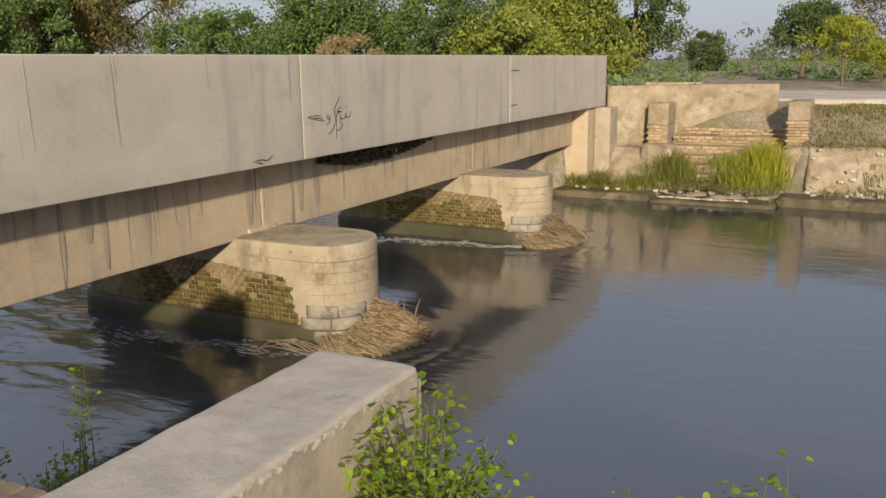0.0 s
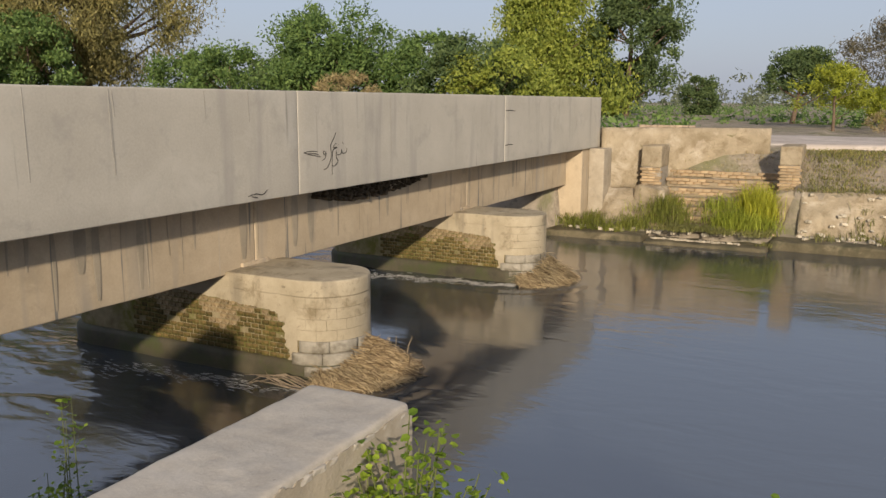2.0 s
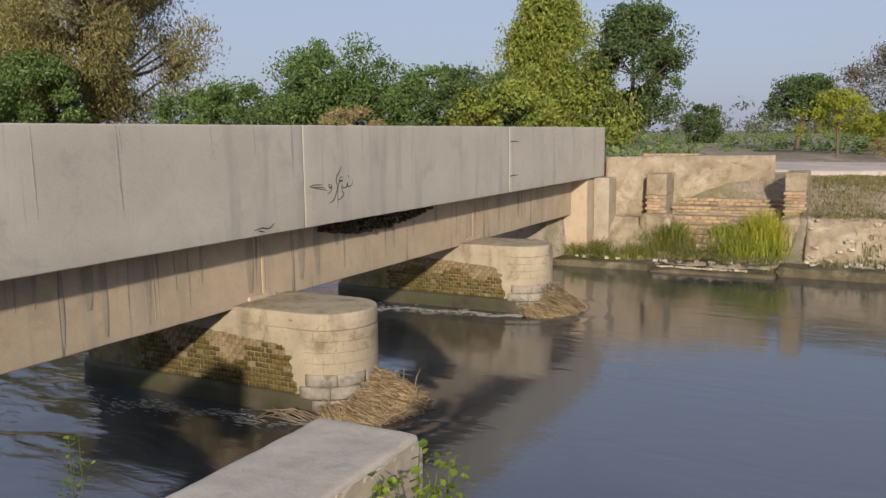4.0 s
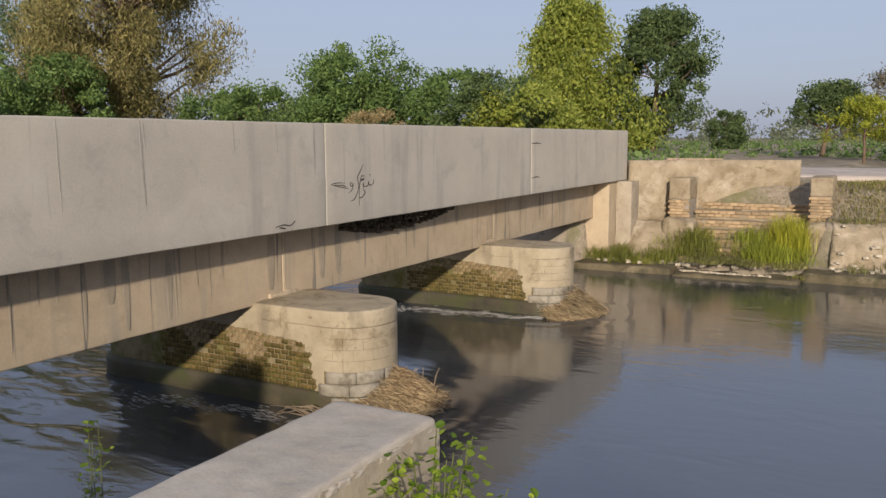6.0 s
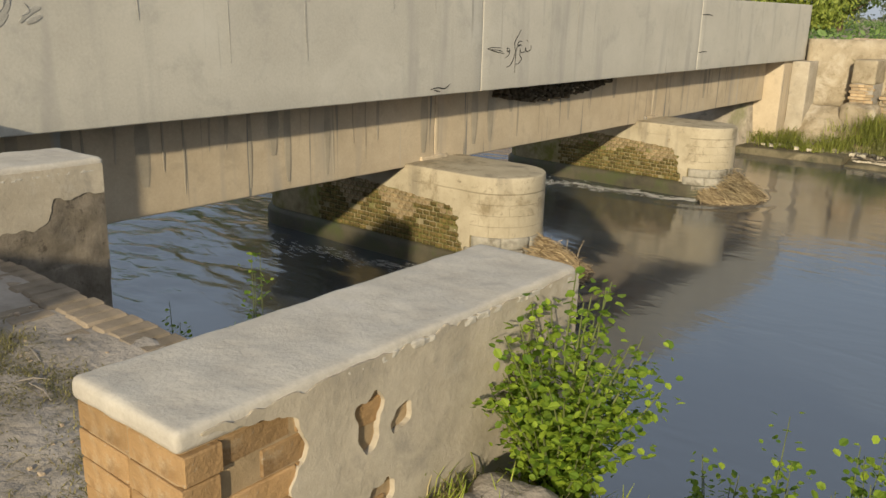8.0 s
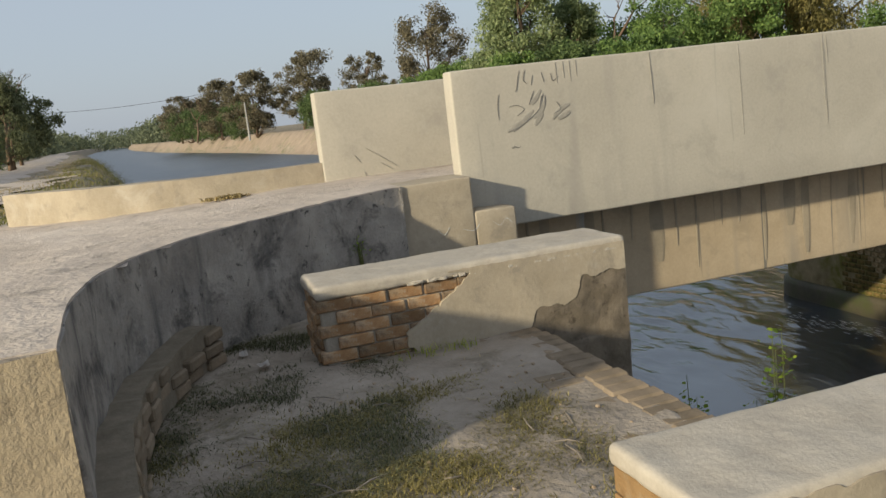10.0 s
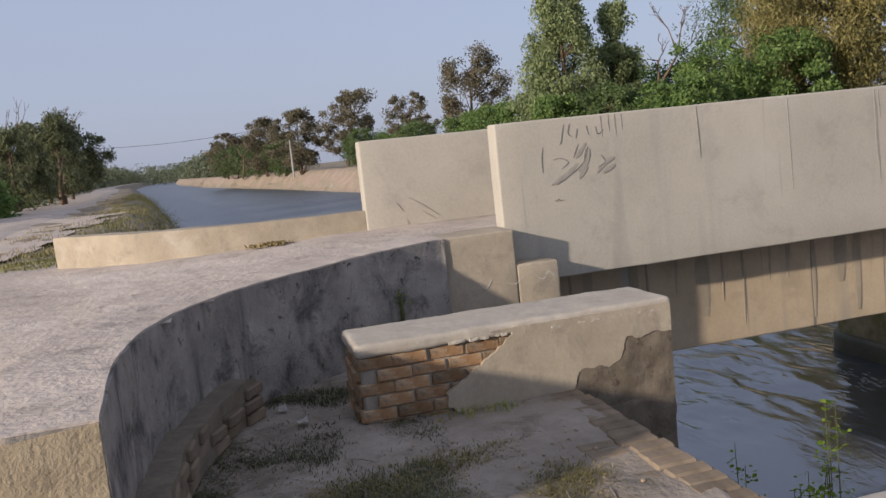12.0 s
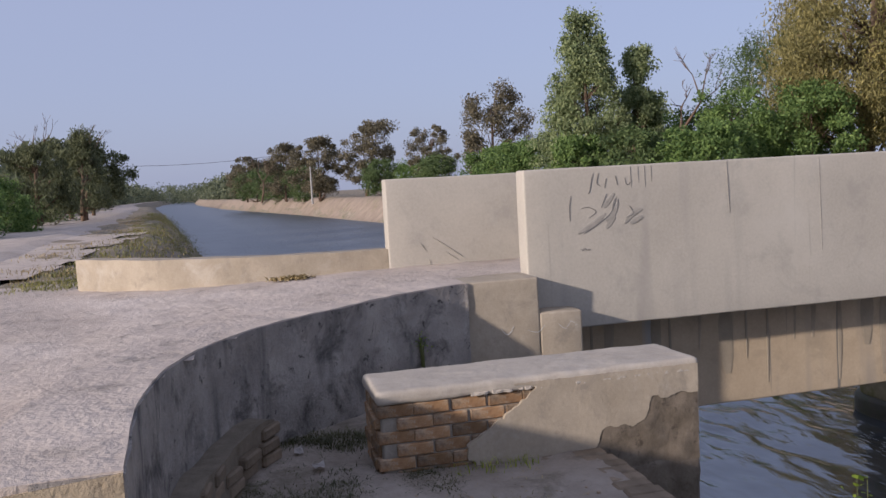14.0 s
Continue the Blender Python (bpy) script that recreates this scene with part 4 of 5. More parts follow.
for i in range(200):
    if i >= 130:
        u = rnd.random()
        x, y, z, k = rnd.uniform(-2.0, 6.0), 26.20 + 0.5 * u ** 1.3, 0.28 + 1.15 * u, rnd.uniform(0.4, 0.9)
    elif i < 34:
        x, y, z, k = -5.8 + i * 0.072 + rnd.uniform(-0.02, 0.02), 25.0 + rnd.uniform(-0.04, 0.04), 0.12, rnd.uniform(0.35, 0.7)
    elif i < 90:
        x, y = rnd.uniform(-2.2, 5.5), rnd.uniform(25.6, 26.3)
        z, k = 0.30, rnd.uniform(0.4, 1.1)
    else:
        x, y = rnd.uniform(-8.4, -2.8), rnd.uniform(25.2, 26.2)
        z, k = 0.24, rnd.uniform(0.35, 1.0)
    o = lay(stone_meshes[i % 6], rubble, x, y, z + 0.01 * k, rz=rnd.uniform(0, 180), rx=rnd.uniform(-12, 12), name="stone")
    o.scale = (k, k, k)
    o.matrix_parent_inverse = rubble.matrix_basis.inverted()
bm = bmesh.new()
far_path = fine([(-8.12, 27.45), (-7.3, 28.05), (-6.0, 28.95), (-4.6, 29.5), (-3.24, 29.7)], 6)
ribbon_wall(bm, far_path, -0.3, 1.2, lambda p: 3.15, 8, 0.03)
tagged(part("far_low_wall", bm, M["far_plaster"], None, smooth=True), "low curved plastered wall beyond the bridge", "low wall", kind="structure")
far_road = tagged(slab("far_road", (-30, 30.2, 2.2), (60, 38.0, 2.66), M["road"], None, 0.2, 1.5, 0.03, 0.6), "dusty road along the far bank", "road", kind="structure")

# tow path upstream
bm = bmesh.new()
pv = []
for i, x in enumerate(axis((-700, -160, 20), (-160, -10, 2.0))):
    s = bend(x)
    row = []
    for u in np.linspace(-7.0, -2.0, 8):
        row.append(bm.verts.new((x, s + u + 0.3 * noise.noise(Vector((x * 0.1, u, 3))) - 0.9, 2.965 + 0.03 * noise.noise(Vector((x * 0.5, u * 2, 0))) + (0.08 if abs(u + 4.5) < 2 else -0.08))))
    pv.append(row)
for a, c in zip(pv, pv[1:]):
    for k in range(7):
        bm.faces.new((a[k], a[k + 1], c[k + 1], c[k]))
tagged(part("tow_path", bm, M["road"], None, smooth=True), "pale dusty track beside the canal", "track", kind="structure")
bm = bmesh.new()
pv = []
for i, x in enumerate(axis((-900, -160, 20), (-160, -14, 2.0))):
    s = bend(x)
    pv.append([bm.verts.new((x, s + 22.8 + u, -0.2 + 3.0 * smooth(0, 4.2, u) + 0.15 * noise.noise(Vector((x * 0.3, u, 1))) + 0.06)) for u in np.linspace(0, 4.6, 9)])
for a, c in zip(pv, pv[1:]):
    for k in range(8):
        bm.faces.new((a[k], a[k + 1], c[k + 1], c[k]))
tagged(part("lined_bank", bm, M["bank"], None, smooth=True), "bare sloping bank of the canal upstream", "bank", kind="structure")


# ---- plants ----
def leaf_cloud(centres, radii, per, size, seed, droop=0.0, narrow=1.0):
    """Many small leaves in clumps: vertices and faces."""
    r = np.random.RandomState(seed)
    cs = np.repeat(np.array(centres, float), per, 0)
    rs = np.repeat(np.array(radii, float), per)
    n = len(cs)
    d = r.normal(size=(n, 3))
    d /= np.linalg.norm(d, axis=1)[:, None]
    pos = cs + d * (rs * r.uniform(0.1, 1.15, n) ** 0.75)[:, None] * np.array([1, 1, 0.8])
    pos[:, 2] -= droop * r.uniform(0, 1, n) * rs
    a = r.normal(size=(n, 3))
    a[:, 2] -= droop * 2
    a /= np.linalg.norm(a, axis=1)[:, None]
    c = np.cross(a, r.normal(size=(n, 3)))
    c /= np.linalg.norm(c, axis=1)[:, None]
    sz = size * r.uniform(0.6, 1.4, n)[:, None]
    v = np.stack([pos - a * sz, pos + c * sz * 0.45 * narrow, pos + a * sz, pos - c * sz * 0.45 * narrow], 1).reshape(-1, 3)
    f = np.arange(4 * n).reshape(-1, 4)
    return v, f


def tree(name, label, x, y, z0, height, radius, mat, base=0.3, lean=(0, 0), clumps=60, per=110, size=0.16, seed=1, droop=0.0, shape="round", trunk_r=None, group="", category="tree", gaps=0.25, narrow=1.0):
    """A tree: a tapered trunk with limbs, and a crown of leaf clumps with gaps."""
    r = random.Random(seed)
    t = empty(name, (x, y, z0), label, category, group)
    trunk_r = trunk_r or height * 0.022
    bm = bmesh.new()
    fork = height * base
    topz = height * 0.8
    spine = [Vector((lean[0] * k / 6 + r.uniform(-0.05, 0.05) * height * 0.15, lean[1] * k / 6 + r.uniform(-0.05, 0.05) * height * 0.15, -0.4 + (topz + 0.4) * k / 6)) for k in range(7)]
    tube(bm, spine, [trunk_r * (1.15 - 0.95 * k / 6) for k in range(7)], 8)
    centres, radii = [], []
    for i in range(int(clumps * 1.9)):
        h = r.random()
        zz = fork + (height - fork) * h
        if shape == "cone":
            rr = radius * (1.05 - 0.85 * h)
        elif shape == "flat":
            rr = radius * (0.35 + 0.65 * math.sin(math.pi * min(1, 0.25 + h * 0.7)))
        elif shape == "column":
            rr = radius * (0.5 + 0.5 * math.sin(math.pi * (0.15 + 0.8 * h)))
        else:
            rr = radius * math.sqrt(max(0.05, 1 - (1.75 * h - 0.8) ** 2))
        ang = r.uniform(0, 2 * math.pi)
        rad = rr * math.sqrt(r.uniform(0.15, 1)) * (1 + 0.22 * math.sin(3 * ang + seed))
        lx, ly = lean[0] * zz / height, lean[1] * zz / height
        c = Vector((lx + rad * math.cos(ang), ly + rad * math.sin(ang), zz))
        if noise.noise(c * (1.6 / radius) + Vector((seed, 0, 0))) < gaps - 0.5:
            continue
        centres.append(c)
        radii.append(radius * r.uniform(0.12, 0.34))
        if i % 4 == 0:
            k = min(5, int(6 * min(0.95, max(0.1, (zz - 0.35 * rad) / topz))))
            s0 = spine[k]
            mid = s0.lerp(c, 0.5) + Vector((0, 0, -0.06 * rad))
            tube(bm, [s0, mid, c], [trunk_r * 0.38 * (1.1 - k / 7), trunk_r * 0.22, trunk_r * 0.06], 5)
    tr = part("trunk", bm, M["bark"], t, smooth=True)
    v, f = leaf_cloud(centres, radii, int(per * 1.6), size * 0.58, seed, droop, narrow)
    child("crown", mesh_of("crown", v, f, mat), t)
    return t


G = 2.65
tree("tamarisk_tree", "tall olive-brown feathery tamarisk tree with a thick bare trunk", -51.6, 44.3, G, 19, 6.9, M["olive"], 0.16, (1.5, 0.5), 440, 150, 0.27, 11, 0.7, "column", 0.62, gaps=0.43, narrow=0.6)
tree("tamarisk_tree", "olive-green feathery tree beside the tall tamarisk", -61, 45, G, 12, 6.5, M["deep"], 0.1, (0, 0), 90, 110, 0.26, 12, 0.3, "round", narrow=0.6)
tree("neem_tree", "dark green bushy neem tree with dense crown", -31.8, 48, G, 7.2, 4.6, M["green"], 0.12, (0, 0), 120, 130, 0.22, 13, 0.1, "round", gaps=0.28)
tree("shisham_tree", "large yellow-green leafy shisham tree, pointed crown", -27.3, 75, G, 13.4, 7.2, M["lime"], 0.05, (0, 0), 190, 140, 0.29, 14, 0.6, "cone", gaps=0.22)
tree("neem_tree", "dark green open-crowned tree with a visible trunk", -20.6, 78, G, 12.3, 4.2, M["deep"], 0.20, (0.4, 0), 110, 120, 0.28, 15, 0.1, "round", 0.30, gaps=0.30)
tree("acacia_tree", "dark flat-topped acacia tree with forked trunk", -5.0, 60, G, 4.4, 2.5, M["deep"], 0.5, (0.6, 0), 50, 110, 0.16, 16, 0.0, "flat", 0.16)
tree("young_tree", "young yellow-green sunlit tree by the road", -2.2, 50, G - 0.2, 3.3, 2.0, M["yellow"], 0.42, (0, 0), 42, 90, 0.13, 17, 0.0, "flat", 0.09, gaps=0.4)
tree("tamarisk_tree", "brownish feathery tree behind the road", 2.4, 62, G, 6.6, 4.6, M["brown"], 0.15, (0, 0), 90, 120, 0.22, 18, 0.2, "round", narrow=0.5)
tree("young_tree", "small yellow-green tree by the road", 0.3, 52, G - 0.2, 2.3, 1.2, M["yellow"], 0.3, (0, 0), 22, 80, 0.12, 19, 0.0, "round", 0.06)
tree("field_tree", "rounded green bush standing in the fields", -16.2, 90, 1.8, 4.6, 2.3, M["deep"], 0.08, (0, 0), 45, 100, 0.22, 20)
tree("eucalyptus_tree", "tall pale-green eucalyptus tree with open crown", -60, 27.4, G, 13.4, 3.9, M["poplar"], 0.08, (0.3, -0.4), 170, 100, 0.22, 21, 0.5, "cone", gaps=0.36)
tree("eucalyptus_tree", "pale-green eucalyptus tree beside a taller one", -61, 31.6, G, 11.0, 3.0, M["poplar"], 0.08, (0, 0.5), 130, 100, 0.22, 22, 0.5, "cone", gaps=0.34)
tree("roadside_tree", "brown half-bare tree with a narrow crown", -95, 30.6, G, 12.6, 3.8, M["brown"], 0.12, (0, 0), 90, 90, 0.26, 23, 0.0, "column", gaps=0.4)
tree("roadside_tree", "thin brown-green tree on the far bank", -110, 26.6, G, 9.3, 3.1, M["brown"], 0.2, (0, 0), 60, 90, 0.26, 24, 0.0, "round", gaps=0.42)
tree("roadside_tree", "brown spreading tree with a leaning crown", -140, 22.0, G, 12.3, 4.6, M["brown"], 0.2, (2, 2), 70, 90, 0.32, 25, 0.0, "round", gaps=0.42)
tree("roadside_tree", "brown rounded tree on the canal bank", -142, 14.6, G, 10.0, 4.2, M["brown"], 0.15, (0, 0), 70, 90, 0.32, 26, gaps=0.35)
tree("roadside_tree", "brown-green tree on the canal bank", -170, 10.5, G, 10.5, 4.2, M["brown"], 0.15, (0, 0), 60, 90, 0.34, 27)
tree("roadside_tree", "brown tree near the canal bend", -215, 3.6, G, 10.5, 5.0, M["brown"], 0.15, (0, 0), 60, 80, 0.42, 28)
tree("roadside_tree", "greenish tree near the canal bend", -230, 9.0, G, 9.0, 5.0, M["deep"], 0.1, (0, 0), 60, 80, 0.42, 29)
tree("bank_tree", "dark drooping green tree on the near bank", -46, -8.6, 2.9, 4.2, 1.9, M["bank_leaf"], 0.18, (0, 0), 80, 110, 0.17, 30, 0.8, "flat", 0.16, gaps=0.36, narrow=0.5)
tree("bank_tree", "dark drooping green tree leaning over the track", -52, -7.6, 2.9, 5.3, 1.7, M["bank_leaf"], 0.2, (0, 0.3), 70, 100, 0.17, 31, 0.6, "cone", 0.15, gaps=0.4, narrow=0.5)
tree("bank_tree", "dense dark tree in the row along the track", -62, -10.0, 2.9, 5.4, 2.3, M["bank_leaf"], 0.22, (0, 0), 80, 100, 0.2, 32, 0.3, "round", 0.15)
tree("bank_tree", "dense dark tree further along the track", -74, -10.4, 2.9, 6.4, 2.8, M["bank_leaf"], 0.22, (0, 0), 70, 90, 0.22, 33, 0.3, "round", 0.15)
for i, (x, y, h, w, mt) in enumerate(((-40, 47, 4.6, 4.0, "green"), (-36, 51, 4.9, 4.2, "deep"), (-44, 48, 4.4, 3.6, "green"), (-25.5, 49, 5.2, 3.4, "green"), (-21.5, 47, 5.0, 3.2, "deep"), (-19.5, 46, 4.0, 3.0, "lime"),
                                      (-54, 40, 4.8, 4.2, "green"), (-48, 37.5, 6.4, 3.4, "green"), (-50, 33.0, 6.4, 3.6, "green"), (-46, 28.6, 4.1, 2.8, "green"), (-54, 28, 4.2, 3.0, "deep"), (-58, 25.6, 4.2, 2.6, "green"),
                                      (-66, 25.2, 4.2, 2.8, "green"), (-74, 25.5, 4.6, 3.0, "green"), (-84, 27.0, 4.6, 3.0, "green"), (-104, 26.0, 4.8, 3.2, "deep"), (-116, 25.2, 4.6, 3.4, "green"), (-126, 22.8, 5.4, 3.6, "deep"),
                                      (-156, 13.2, 6.0, 4.0, "deep"), (-185, 9.8, 6.6, 4.6, "deep"), (-200, 5.6, 6.6, 4.6, "deep"), (-68, 38, 6.4, 4.2, "green"), (-62, 40, 6.2, 4.0, "deep"))):
    tree("hedge_shrub", "dense green shrub in the hedge along the bank", x, y, G, h, w, M[mt], 0.02, (0, 0), 46, 100, 0.22, 100 + i, 0.15, group="hedge shrubs", category="shrub", gaps=0.1)
tree("dry_shrub", "dry straw-coloured shrub by the bridge road", -25.8, 40, G, 2.7, 1.6, M["dry_grass"], 0.02, (0, 0), 26, 90, 0.2, 140, 0.0, category="shrub", narrow=0.4)
tree("dry_shrub", "low dry shrub beside the road", 0.2, 47, G, 0.9, 0.9, M["dry_grass"], 0.02, (0, 0), 16, 60, 0.1, 141, 0.0, category="shrub", narrow=0.4)
for i, (x, y, h, w) in enumerate(((-31, -8.4, 1.6, 1.7), (-34, -9.6, 2.1, 2.0), (-37, -8.3, 1.7, 1.8), (-29, -10.5, 1.7, 2.0), (-40, -9.8, 2.4, 2.2), (-55, -11, 2.6, 2.6), (-24, -11.5, 1.5, 2.0))):
    tree("roadside_bush", "low blue-green bush beside the track", x, y, 2.8, h, w, M["green"], 0.02, (0, 0), 34, 110, 0.11, 160 + i, 0.1, group="bushes by the track", category="bush", gaps=0.05)


def dead_limb(x, y, z0, height, spread, seed, label):
    """A bare grey limb with forked twigs standing out of the crowns."""
    r = random.Random(seed)
    t = empty("bare_tree", (x, y, z0), label, "tree", "bare trees")
    bm = bmesh.new()

    def grow(p, d, length, rad, depth):
        q = p + d * length * 0.5 + Vector((r.uniform(-.1, .1), r.uniform(-.1, .1), 0)) * length
        e = p + d * length
        tube(bm, [p, q, e], [rad, rad * 0.8, rad * 0.55], 5)
        if depth:
            for _ in range(r.choice((2, 3))):
                n = (d + Vector((r.uniform(-1, 1), r.uniform(-1, 1), r.uniform(-0.3, 0.5))) * spread).normalized()
                grow(e, n, length * r.uniform(0.5, 0.75), rad * 0.55, depth - 1)
    grow(Vector((0, 0, -0.3)), Vector((r.uniform(-.1, .1), r.uniform(-.15, .15), 1)).normalized(), height * 0.5, height * 0.026, 4)
    part("trunk", bm, M["bark"], t, smooth=True)
    return t


dead_limb(-58, 33.9, G, 9.0, 0.9, 3, "bare grey tree standing among the eucalyptus")
dead_limb(-50, -9.2, 2.9, 4.9, 0.7, 4, "bare grey snag among the bank trees")
dead_limb(-54, -7.7, 2.9, 5.0, 0.7, 6, "bare grey snag above the track")
dead_limb(-165, 5.6, G, 8.0, 1.0, 8, "bare dark tree by the canal bend")
dead_limb(4.6, 60, G, 8.2, 0.9, 9, "bare limbs above the brownish roadside tree")
# far woods on both sides and across the fields
rw = random.Random(9)
cs, rs = [], []
for i in range(260):
    x = -rw.uniform(260, 900)
    side_y = rw.choice((-14, -20, 34, 42))
    h = rw.uniform(4, 12)
    for k in range(5):
        cs.append((x + rw.uniform(-4, 4), bend(x) + side_y + rw.uniform(-5, 5), 3 + h * (k + 0.5) / 5))
        rs.append(rw.uniform(2.0, 4.0))
for i in range(60):
    x = -rw.uniform(85, 260)
    h = rw.uniform(3, 6.5)
    for k in range(4):
        cs.append((x + rw.uniform(-3, 3), bend(x) - 11 - rw.uniform(0, 8), 3 + h * (k + 0.5) / 4))
        rs.append(rw.uniform(1.4, 2.6))
for i in range(150):
    x, y = rw.uniform(-190, 60), rw.uniform(260, 420)
    h = rw.uniform(5, 11)
    for k in range(3):
        cs.append((x + rw.uniform(-4, 4), y, 2 + h * (k + 0.5) / 3))
        rs.append(rw.uniform(2.5, 5.0))
for i in range(170):
    x = -rw.uniform(640, 1100)
    y, h = x * rw.uniform(0.015, 0.135), rw.uniform(7, 15)
    for k in range(4):
        cs.append((x + rw.uniform(-6, 6), y + rw.uniform(-5, 5), 2 + h * (k + 0.5) / 4))
        rs.append(rw.uniform(3.0, 6.0))
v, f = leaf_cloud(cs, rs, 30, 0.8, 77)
tagged(new("far_woods", mesh_of("far_woods", v, f, M["far_leaf"])), "dark distant tree line with haze put into its leaf colour", "woods", kind="stuff")
cs, rs = [], []
for i in range(1100):
    y = 40 + 200 * rw.random() ** 1.4
    x = rw.uniform(-0.36 * y - 6, 0.06 * y + 3)
    if y < 56 and x > -9:
        continue
    k = rw.uniform(0.25, 0.6) * (1 + y / 160)
    cs.append((x, y, G - 0.25 + 0.3 * k))
    rs.append(k)
v, f = leaf_cloud(cs, rs, 34, 0.17, 78)
tagged(new("field_scrub", mesh_of("field_scrub", v, f, M["green"])), "low green scrub over the fields", "scrub", kind="stuff")


def blades(name, label, spots, mat, height, width, seed, spread=0.06, curve=0.5, category="grass"):
    """Grass blades or straws: spots of (x, y, z, how many)."""
    r = np.random.RandomState(seed)
    verts, faces = [], []
    for x, y, z, n in spots:
        for k in range(n):
            a = r.uniform(0, 2 * math.pi)
            h = height * r.uniform(0.45, 1.15)
            bx, by = x + r.normal() * spread, y + r.normal() * spread
            out = curve * h * r.uniform(0.2, 1.0)
            px, py = -math.sin(a) * width, math.cos(a) * width
            i = len(verts)
            for u, hh, w in ((0.0, 0.0, 1.0), (0.35, 0.6, 0.8), (1.0, 1.0, 0.15)):
                cx, cy, cz = bx + math.cos(a) * out * u, by + math.sin(a) * out * u, z + h * hh * (1 - 0.25 * u * curve)
                verts += [(cx - px * w, cy - py * w, cz), (cx + px * w, cy + py * w, cz)]
            faces += [(i, i + 1, i + 3, i + 2), (i + 2, i + 3, i + 5, i + 4)]
    ob = new(name, mesh_of(name, verts, faces, mat))
    return tagged(ob, label, category, kind="stuff")


def scatter(x0, x1, y0, y1, n, count, seed, thresh=-1.0, freq=1.2):
    r = random.Random(seed)
    out = []
    while len(out) < n:
        x, y = r.uniform(x0, x1), r.uniform(y0, y1)
        if noise.noise(Vector((x * freq, y * freq, seed))) < thresh and r.random() < 0.93:
            continue
        out.append((x, y, ground_z(x, y), count))
    return out


def far_spots(x0, x1, y0, y1, n, count, seed, thresh=-1.0, freq=1.2):
    """Spots on the far bank, on the masonry edge, the steps or the facing where these lie over the ground."""
    out = []
    for x, y, z, c in scatter(x0, x1, y0, y1, n, count, seed, thresh, freq):
        if y < 26.0:
            z = max(z, 0.25 if x > -2.66 else 0.10)
        if -6.1 < x < -2.72 and y < 28.6:
            z = max(z, float(np.interp(y, (25.9, 28.5), (0.36, 1.75))))
        elif 26.2 < y < 26.9:
            z = max(z, 0.25 + (y - 26.25) * 1.9)
        out.append((x, y, z, c))
    return out


def lift(spots, z):
    return [(x, y, max(zz, z), n) for x, y, zz, n in spots]


blades("terrace_grass", "patchy dry yellow-green grass on the landing", lift(scatter(-4.9, -2.5, 0.7, 2.75, 1500, 16, 3, 0.02, 1.7), 2.205), M["landing_dry"], 0.042, 0.0028, 1, 0.07, 1.6)
blades("terrace_green_grass", "matted green tufts on the shaded side of the landing", lift(scatter(-6.8, -3.7, 0.75, 2.2, 1400, 11, 4, 0.0, 1.9), 2.205), M["dull_grass"], 0.05, 0.0024, 2, 0.045, 1.6)
blades("terrace_straw", "flattened straw and stalks lying on the landing", lift(scatter(-5.6, -2.5, 0.8, 2.9, 260, 3, 44), 2.215), M["dry_grass"], 0.03, 0.0022, 45, 0.08, 5.0)
blades("bank_dry_grass", "dry grass along the foot of the wing wall", scatter(-1.95, -0.6, 1.6, 4.4, 300, 10, 5), M["dry_grass"], 0.13, 0.003, 3, 0.06, 0.8)
blades("bank_mixed_grass", "olive and straw-coloured grass at the foot of the wing wall", scatter(-1.95, -0.9, 2.4, 4.6, 420, 14, 61), M["mid_grass"], 0.12, 0.003, 62, 0.06, 1.3)
blades("bank_straw", "bleached straw lying below the wing wall", scatter(-1.95, -1.2, 2.3, 3.8, 160, 12, 63), M["dry_grass"], 0.10, 0.003, 64, 0.06, 2.2)
bank_rock = tagged(slab("bank_rock", (-1.90, 2.92, 2.06), (-1.52, 3.28, 2.26), M["dust"], None, 0.09, 0.03, 0.04, 6.0), "pale lump of earth and stone beside the wing wall", "rock")
blades("bank_grass", "green grass on the near bank slope", scatter(-2.0, 0.8, 2.6, 5.0, 420, 10, 6), M["grass"], 0.16, 0.0035, 4, 0.07, 0.8)
blades("wall_foot_grass", "green tufts at the foot of the wing wall", [(BX1 + 0.07, y, 2.21, 26) for y in (2.45, 2.6, 2.72, 2.3)], M["grass"], 0.07, 0.003, 5, 0.05, 1.0)
blades("far_tall_grass", "tall bright green grass on the far steps", far_spots(-4.4, -2.75, 25.8, 26.9, 95, 16, 7, 0.0, 1.6), M["grass"], 0.66, 0.008, 6, 0.2, 1.15)
blades("far_tall_grass", "tall yellow-green grass leaning by the wing wall", far_spots(-3.5, -2.75, 26.2, 26.9, 60, 20, 17), M["lime_grass"], 0.95, 0.008, 16, 0.14, 0.7)
blades("far_tall_grass_clump", "tall green grass clump by the far wing wall", far_spots(-6.1, -5.1, 25.9, 26.9, 60, 14, 8), M["mid_grass"], 0.60, 0.008, 7, 0.18, 1.1)
blades("far_low_grass", "low green creepers over the bottom steps", far_spots(-6.0, -2.7, 25.0, 26.3, 160, 14, 18, 0.0, 1.3), M["weedy"], 0.20, 0.010, 17, 0.14, 1.2)
blades("far_bank_grass", "mixed green grass in the far bank facing", far_spots(-2.0, 6.0, 25.7, 26.8, 90, 12, 9, 0.15, 0.9), M["weedy"], 0.30, 0.009, 8, 0.12, 0.8)
blades("far_bank_dry_grass", "dry yellow grass over the far bank", [(x, y, z, 10) for x, y, z, n in far_spots(-8.0, 7.0, 26.9, 29.6, 1100, 10, 10) if not (-6.0 < x < -2.7 and y < 28.6)], M["dry_grass"], 0.09, 0.008, 9, 0.2, 0.9)
